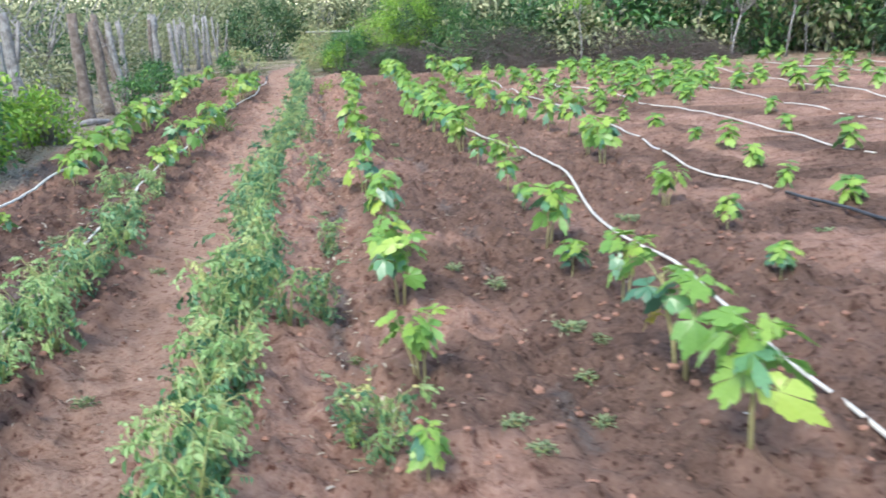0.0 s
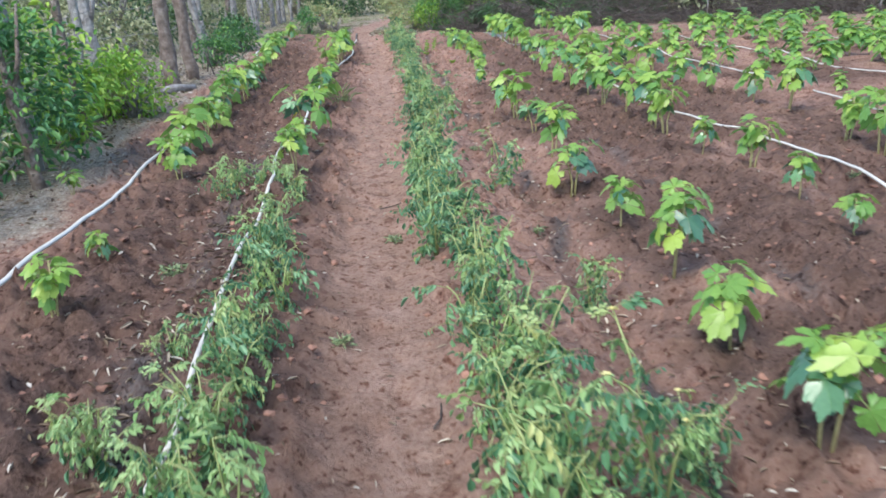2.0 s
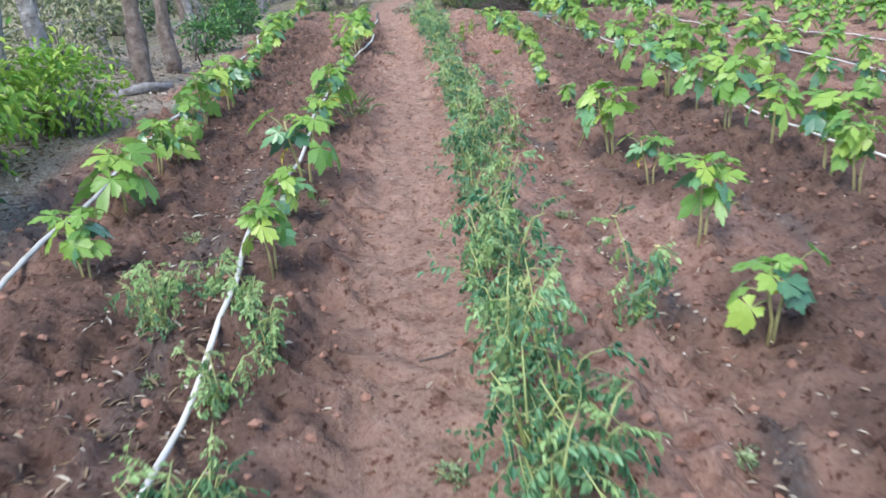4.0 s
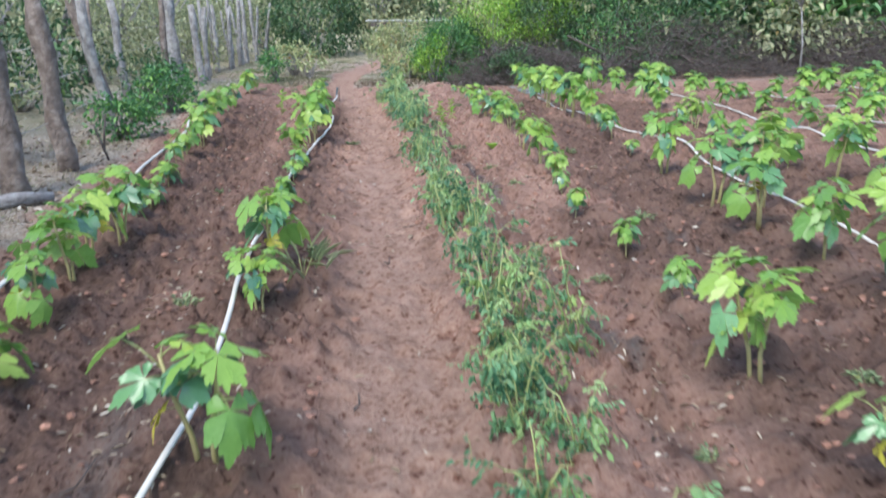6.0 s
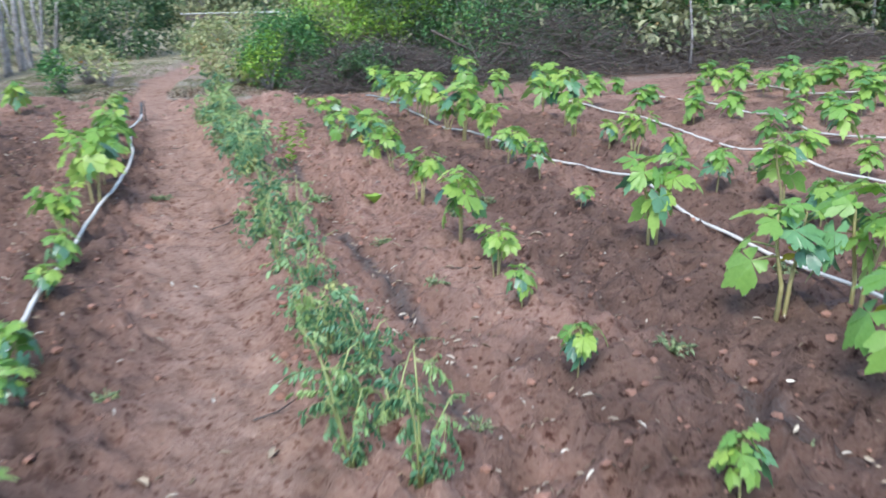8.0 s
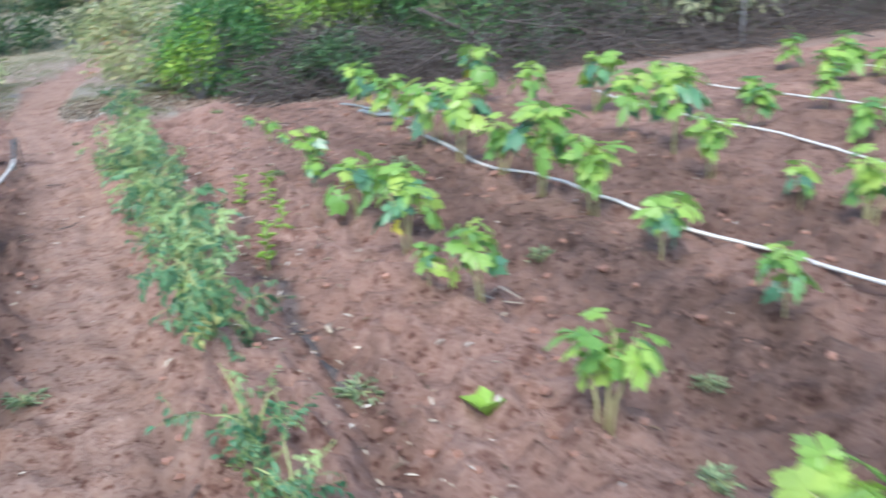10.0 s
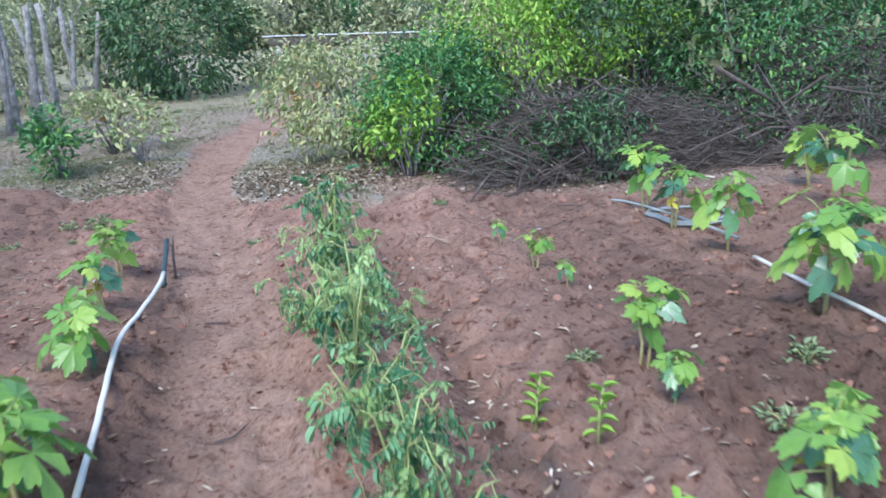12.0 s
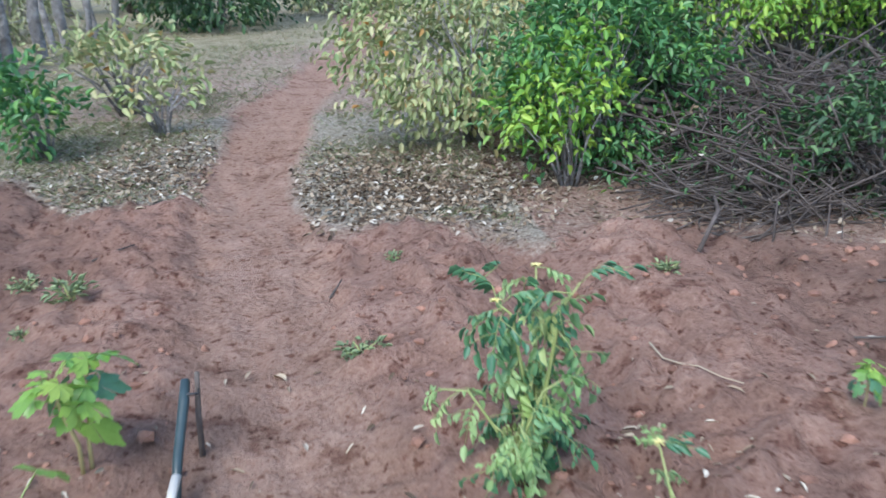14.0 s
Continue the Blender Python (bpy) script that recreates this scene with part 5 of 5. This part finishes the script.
tagged(new("log", g.mesh("log", [BARK])), "short grey log lying by the fence post", "log")


# ---- low shelter beyond the clearing ----
def box_mesh(name, centre, size, mat, tilt=0.0):
    bm = bmesh.new()
    bmesh.ops.create_cube(bm, size=1)
    for v in bm.verts:
        v.co = (centre[0] + v.co.x * size[0], centre[1] + v.co.y * size[1], centre[2] + v.co.z * size[2] + tilt * v.co.y)
    bmesh.ops.bevel(bm, geom=bm.edges[:], offset=0.006, segments=1, affect="EDGES")
    me = bpy.data.meshes.new(name)
    bm.to_mesh(me)
    bm.free()
    me.materials.append(mat)
    return me


def shelter(x, y, turn, length, eave):
    """A low roof of metal sheets on short posts, a dark bar for its shaded underside; its eave runs along x from its
    corner.
    """
    thing = new("shelter")
    ground = gz(x, y)
    thing.matrix_world = pose(x, y, ground, 0, 0, turn)
    h = eave - ground
    n = 6
    for k in range(n):
        w = length / n
        part("roof_sheet", box_mesh("roof_sheet", ((k + 0.5) * w, 0.1, h + 0.035 + 0.004 * (k % 2)), (w + 0.03, 0.3, 0.03), SHEET, -0.05), thing, "pale metal roof sheet")
    # Dark bar added as the shade on the roof's underside.
    part("beam", box_mesh("beam", (length / 2, 0.06, h - 0.06), (length - 0.3, 0.16, 0.14), DEADWOOD), thing, "dark bar under the eave, standing for its shade")
    for q in (0.35, length * 0.28, length * 0.52, length * 0.56, length - 0.4):
        g = Geo()
        g.tube([(q, 0.06, -0.2), (q, 0.06, h * 0.5), (q + 0.01, 0.06, h - 0.11)], [0.06, 0.055, 0.052], 8)
        part("post", g.mesh("post", [CONCRETE]), thing)
    return tagged(thing, "low shelter with pale metal roof on short posts", "shelter")


shelter(0.75, 35.3, -40, 5.2, 0.82)


# ---- loose ground cover ----
def scatter_flat(name, n, place, lo, hi, wide, mat, label, category, curl=0.3, lift=0.004):
    P2 = place(n)
    n = len(P2)
    z = ground_z(P2[:, 0], P2[:, 1]) + lift
    a = rng.uniform(0, 6.283, n)
    W = np.stack([np.cos(a), np.sin(a), rng.normal(0, curl, n)], 1)
    U = np.tile((0, 0, 1.0), (n, 1)) + rng.normal(0, curl, (n, 3))
    L = rng.uniform(lo, hi, n)
    g = Geo()
    g.leaves(np.column_stack([P2, z]), W, U, L, L * wide, 0, 0.15, 0.1)
    tagged(new(name, g.mesh(name, [mat])), label, category, kind="stuff")


def near_shrub(n):
    a = np.column_stack([rng.normal(0.75, 0.38, n), rng.normal(22.35, 0.4, n)])
    b = np.column_stack([rng.normal(-0.75, 0.4, n // 2), rng.normal(23.0, 0.55, n // 2)])
    c = np.column_stack([rng.uniform(1.5, 5, n // 6), rng.normal(21.5, 0.3, n // 6)])
    p = np.concatenate([a, b, c])
    return p[(in_field(p[:, 0], p[:, 1]) < 0.7) & (np.abs(p[:, 0] - path_x(p[:, 1])) > 0.25)]


scatter_flat("leaf_litter", 6000, near_shrub, 0.015, 0.048, 0.5, LITTER, "pale and brown fallen leaves under the shrubs", "leaf litter", 0.5, 0.012)
scatter_flat("fence_litter", 2500, lambda n: np.column_stack([rng.normal(-2.95, 0.42, n), rng.uniform(4, 22, n)]), 0.03, 0.08, 0.4, LITTER, "dry leaves and bark along the fence", "leaf litter", 0.4, 0.01)


def in_beds(n):
    k = n // 4
    rows = [np.column_stack([rng.normal(-0.95, 0.35, 2 * k), rng.uniform(1.5, 20.5, 2 * k)]), np.column_stack([rng.normal(1.05, 0.22, k), rng.uniform(1.5, 20, k)]), np.column_stack([rng.uniform(-2.3, 4.2, k), rng.uniform(1.5, 20.5, k)])]
    return np.concatenate(rows)


scatter_flat("straw_bits", 3000, in_beds, 0.012, 0.06, 0.16, STRAW, "bits of pale straw and dry leaf on the soil", "straw", 0.15, 0.006)
scatter_flat("mulch", 900, lambda n: np.column_stack([rng.normal(-1.02, 0.16, n), 2.2 + 6.5 * rng.beta(1.2, 1.2, n)]), 0.025, 0.075, 0.22, LITTER, "grey dead leaves and stalks beside the hose", "leaf litter", 0.3, 0.01)
scatter_flat("furrow_bits", 700, lambda n: np.column_stack([rng.choice([1.02, 1.02, 1.98], n) + rng.normal(0, 0.09, n), rng.uniform(2, 20, n)]), 0.012, 0.05, 0.35, STRAW, "pale dry leaf scraps in the furrow", "leaf litter", 0.3, 0.01)
scatter_flat("dark_bits", 3500, in_beds, 0.012, 0.05, 0.35, LITTER, "dark leaf crumbs and twigs on the soil", "leaf litter", 0.25, 0.006)


def grass(name, n, place, lo, hi, mat, label, thin=0.4):
    P2 = place(n)
    n = len(P2)
    a = rng.uniform(0, 6.283, n)
    g = Geo()
    W = np.stack([np.cos(a) * 0.5, np.sin(a) * 0.5, rng.uniform(0.1, 0.9, n)], 1)
    L = rng.uniform(lo, hi, n)
    g.leaves(np.column_stack([P2, ground_z(P2[:, 0], P2[:, 1]) - 0.005]), W, np.column_stack([-np.cos(a), -np.sin(a), np.full(n, 0.6)]), L, 0.0025 + L * 0.03 * thin, 0, 0.35, 0.03)
    tagged(new(name, g.mesh(name, [mat])), label, "grass", kind="stuff")


def verge(n):
    p = np.concatenate([np.column_stack([rng.uniform(-3.4, 3.2, n), rng.uniform(22, 33, n)]), np.column_stack([rng.uniform(-4.2, -2.5, n // 2), rng.uniform(3, 24, n // 2)]),
                        np.column_stack([rng.uniform(-14, -3.6, n), rng.uniform(4, 40, n)]), np.column_stack([rng.uniform(4, 16, n // 4), rng.uniform(18.8, 20, n // 4)])])
    keep = (in_field(p[:, 0], p[:, 1]) < 0.3) & (np.abs(p[:, 0] - path_x(p[:, 1])) > 0.3 + 0.15 * rng.random(len(p)))
    clump = soft_noise(p[:, 0], p[:, 1], 0.6, 12) > -0.12
    return p[keep & clump]


grass("dry_grass", 16000, verge, 0.02, 0.07, DRY_GRASS, "dry yellowish grass round the clearing and fence")
grass("path_grass", 14000, lambda n: (lambda p: p[(in_field(p[:, 0], p[:, 1]) < 0.2) & (np.abs(p[:, 0] - path_x(p[:, 1])) > 0.27) & (soft_noise(p[:, 0], p[:, 1], 0.4, 16) > -0.1)])(np.column_stack([rng.uniform(-2.6, 1.6, n), rng.uniform(22.3, 29, n)])),
      0.015, 0.05, GREEN_GRASS, "short pale grass on both sides of the path")
def tall_clumps(n):
    p = np.concatenate([np.column_stack([rng.normal(-1.2, 0.75, n), rng.uniform(22.3, 26.5, n)]), np.column_stack([rng.normal(0.95, 0.4, n // 2), rng.normal(22.3, 0.6, n // 2)])])
    return p[(in_field(p[:, 0], p[:, 1]) < 0.2) & (np.abs(p[:, 0] - path_x(p[:, 1])) > 0.32) & (soft_noise(p[:, 0], p[:, 1], 0.45, 18) > 0.06)]


grass("tall_grass", 16000, tall_clumps, 0.015, 0.06, DRY_GRASS, "tall dry grass and stalks beside the path", 0.35)
grass("weed_grass", 9000, tall_clumps, 0.015, 0.06, GREEN_GRASS, "grey-green weeds beside the path", 0.4)
grass("green_grass", 3000, verge, 0.02, 0.06, GREEN_GRASS, "short green grass among the dry grass")


def clods(n):
    ico = bmesh.new()
    bmesh.ops.create_icosphere(ico, subdivisions=1, radius=1)
    v0 = np.array([v.co[:] for v in ico.verts])
    f0 = [tuple(v.index for v in f.verts) for f in ico.faces]
    ico.free()
    x = rng.uniform(-2.4, 4.2, n)
    y = rng.uniform(1.2, 21.0, n)
    keep = np.abs(x - path_x(y)) > 0.22 * rng.random(n) + 0.12
    g = Geo()
    for px, py in zip(x[keep], y[keep]):
        s = 0.004 + 0.018 * rng.random() ** 3
        v = v0 * (1 + rng.normal(0, 0.22, (len(v0), 1))) * s * (1.2, 1.0, 0.75)
        g.add(v + (px, py, gz_fast(px, py) + s * 0.3), f0)
    tagged(new("soil_clods", g.mesh("clods", [CLOD], False)), "small loose clods of red soil", "clods", kind="stuff")


GX, GY = np.linspace(-3, 5, 400), np.linspace(0, 23, 900)
GZ = ground_z(*[q.ravel() for q in np.meshgrid(GX, GY)]).reshape(900, 400)


def gz_fast(x, y):
    return GZ[min(899, int((y + 0.0128) / 23 * 899)), min(399, int((x + 3.01) / 8 * 399))]


clods(8500)


def bark_strip(pts, wide, mat, label):
    """A curled strip of bark or old leaf stalk pressed into the soil."""
    pts = [(x, y, gz(x, y) + 0.014) for x, y in pts]
    g = Geo()
    g.tube(pts, [wide * q for q in np.interp(np.linspace(0, 1, len(pts)), [0, 0.3, 0.8, 1], [0.5, 1, 0.9, 0.4])], 6, 0, 0.35)
    tagged(new("bark_strip", g.mesh("bark_strip", [mat])), label, "bark", "strips of bark in the furrow")


bark_strip([(0.98, 15.9), (0.995, 15.75), (1.0, 15.6), (1.015, 15.45)], 0.02, DEADWOOD, "dark charred strip of bark in the furrow")
bark_strip([(1.005, 15.5), (1.02, 15.35), (1.01, 15.2), (1.03, 15.08)], 0.024, DEADWOOD, "dark charred strip of bark in the furrow")
bark_strip([(1.06, 15.3), (1.08, 15.2), (1.11, 15.12)], 0.01, STRAW, "pale dry curled stalk on the soil")
bark_strip([(1.09, 15.62), (1.1, 15.7), (1.13, 15.78)], 0.014, STRAW, "pale dry curled stalk on the soil")
bark_strip([(1.72, 15.55), (1.8, 15.5), (1.86, 15.42)], 0.008, STRAW, "pale dry curled stalk on the soil")
bark_strip([(1.7, 15.5), (1.77, 15.43), (1.84, 15.38)], 0.008, STRAW, "pale dry curled stalk on the soil")


def hose_coil(x, y, radius, turns):
    """A loose coil of hose lying flat, its loops a little apart."""
    a = np.linspace(0, turns * 2 * np.pi, 36 * turns)
    rad = radius * (1 + 0.07 * np.sin(a * 0.37) + 0.05 * np.cos(a * 1.3))
    px, py = x + rad * np.cos(a) * 1.15 + 0.02 * np.sin(a / 6), y + rad * np.sin(a) * 0.85
    z = ground_z(px, py)
    z = np.maximum(z, z.mean()) + 0.012 + 0.005 * (a / (2 * np.pi))
    g = Geo()
    g.tube(np.stack([px, py, z], 1), 0.0085, 6)
    tagged(new("hose_coil", g.mesh("coil", [HOSE_GREY])), "loose coil of grey-green hose on bare soil", "hose")


hose_coil(2.98, 20.12, 0.24, 3)


def twig(pts, rad, mat, label):
    pts = [(x, y, gz(x, y) + 0.012) for x, y in pts]
    g = Geo()
    g.tube(pts, np.linspace(rad, rad * 0.5, len(pts)), 5)
    tagged(new("twig", g.mesh("twig", [mat])), label, "twig", "twigs on the soil")


twig([(1.212, 20.266), (1.231, 20.200), (1.248, 20.120), (1.282, 20.060), (1.328, 20.010), (1.366, 19.943)], 0.0038, STRAW, "pale curved dry root on bare soil")
for x, y, a, l in ((0.24, 12.01, 0.5, .18), (0.08, 11.27, 1.2, .1), (0.26, 14.68, 0.3, .2), (-0.13, 9.4, 1.4, .12), (0, 6.74, 0.2, .15), (1.09, 8.15, 1.0, .3), (1.33, 13.07, 0.1, .25), (1.89, 10.35, 0.4, .2), (0.07, 18.07, 0.8, .16),
                   (-0.91, 7.42, 0.3, .2), (-1.09, 8.94, 0.9, .18), (0.13, 3.8, 1.3, .15), (-0.73, 21.37, 0.7, .2), (0.21, 20.94, 1.2, .15), (1.92, 20.21, 0.2, .3), (2.25, 20.55, -0.2, .35), (-0.01, 19.26, 0.3, .12)):
    twig([(x, y), (x + math.cos(a) * l * 0.5 + 0.01, y + math.sin(a) * l * 0.5 - 0.015), (x + math.cos(a) * l, y + math.sin(a) * l)], 0.005, DEADWOOD, "thin dry twig lying on the soil")
for x, y, s in ((-0.11, 11.77, .05), (0.26, 11.75, .05), (1.11, 8.4, .045), (0.12, 8.69, .045), (1.49, 18.35, .05), (-0.67, 22.06, .04), (0.04, 20.38, .045), (1.41, 12.1, .04), (-0.3, 10.46, .05), (0.47, 19.07, .05), (2.11, 13.66, .06)):
    g = Geo()
    a = rng.uniform(0, 3)
    g.leaves([(x, y, gz(x, y) + 0.01)], [(math.cos(a), math.sin(a), 0.12)], [(0.2, 0, 1)], s * 1.5, s * 0.6, 0, 0.2, 0.15)
    tagged(new("dry_leaf", g.mesh("dry_leaf", [STRAW])), "single pale dry leaf on the soil", "leaf", "dry leaves on the soil")
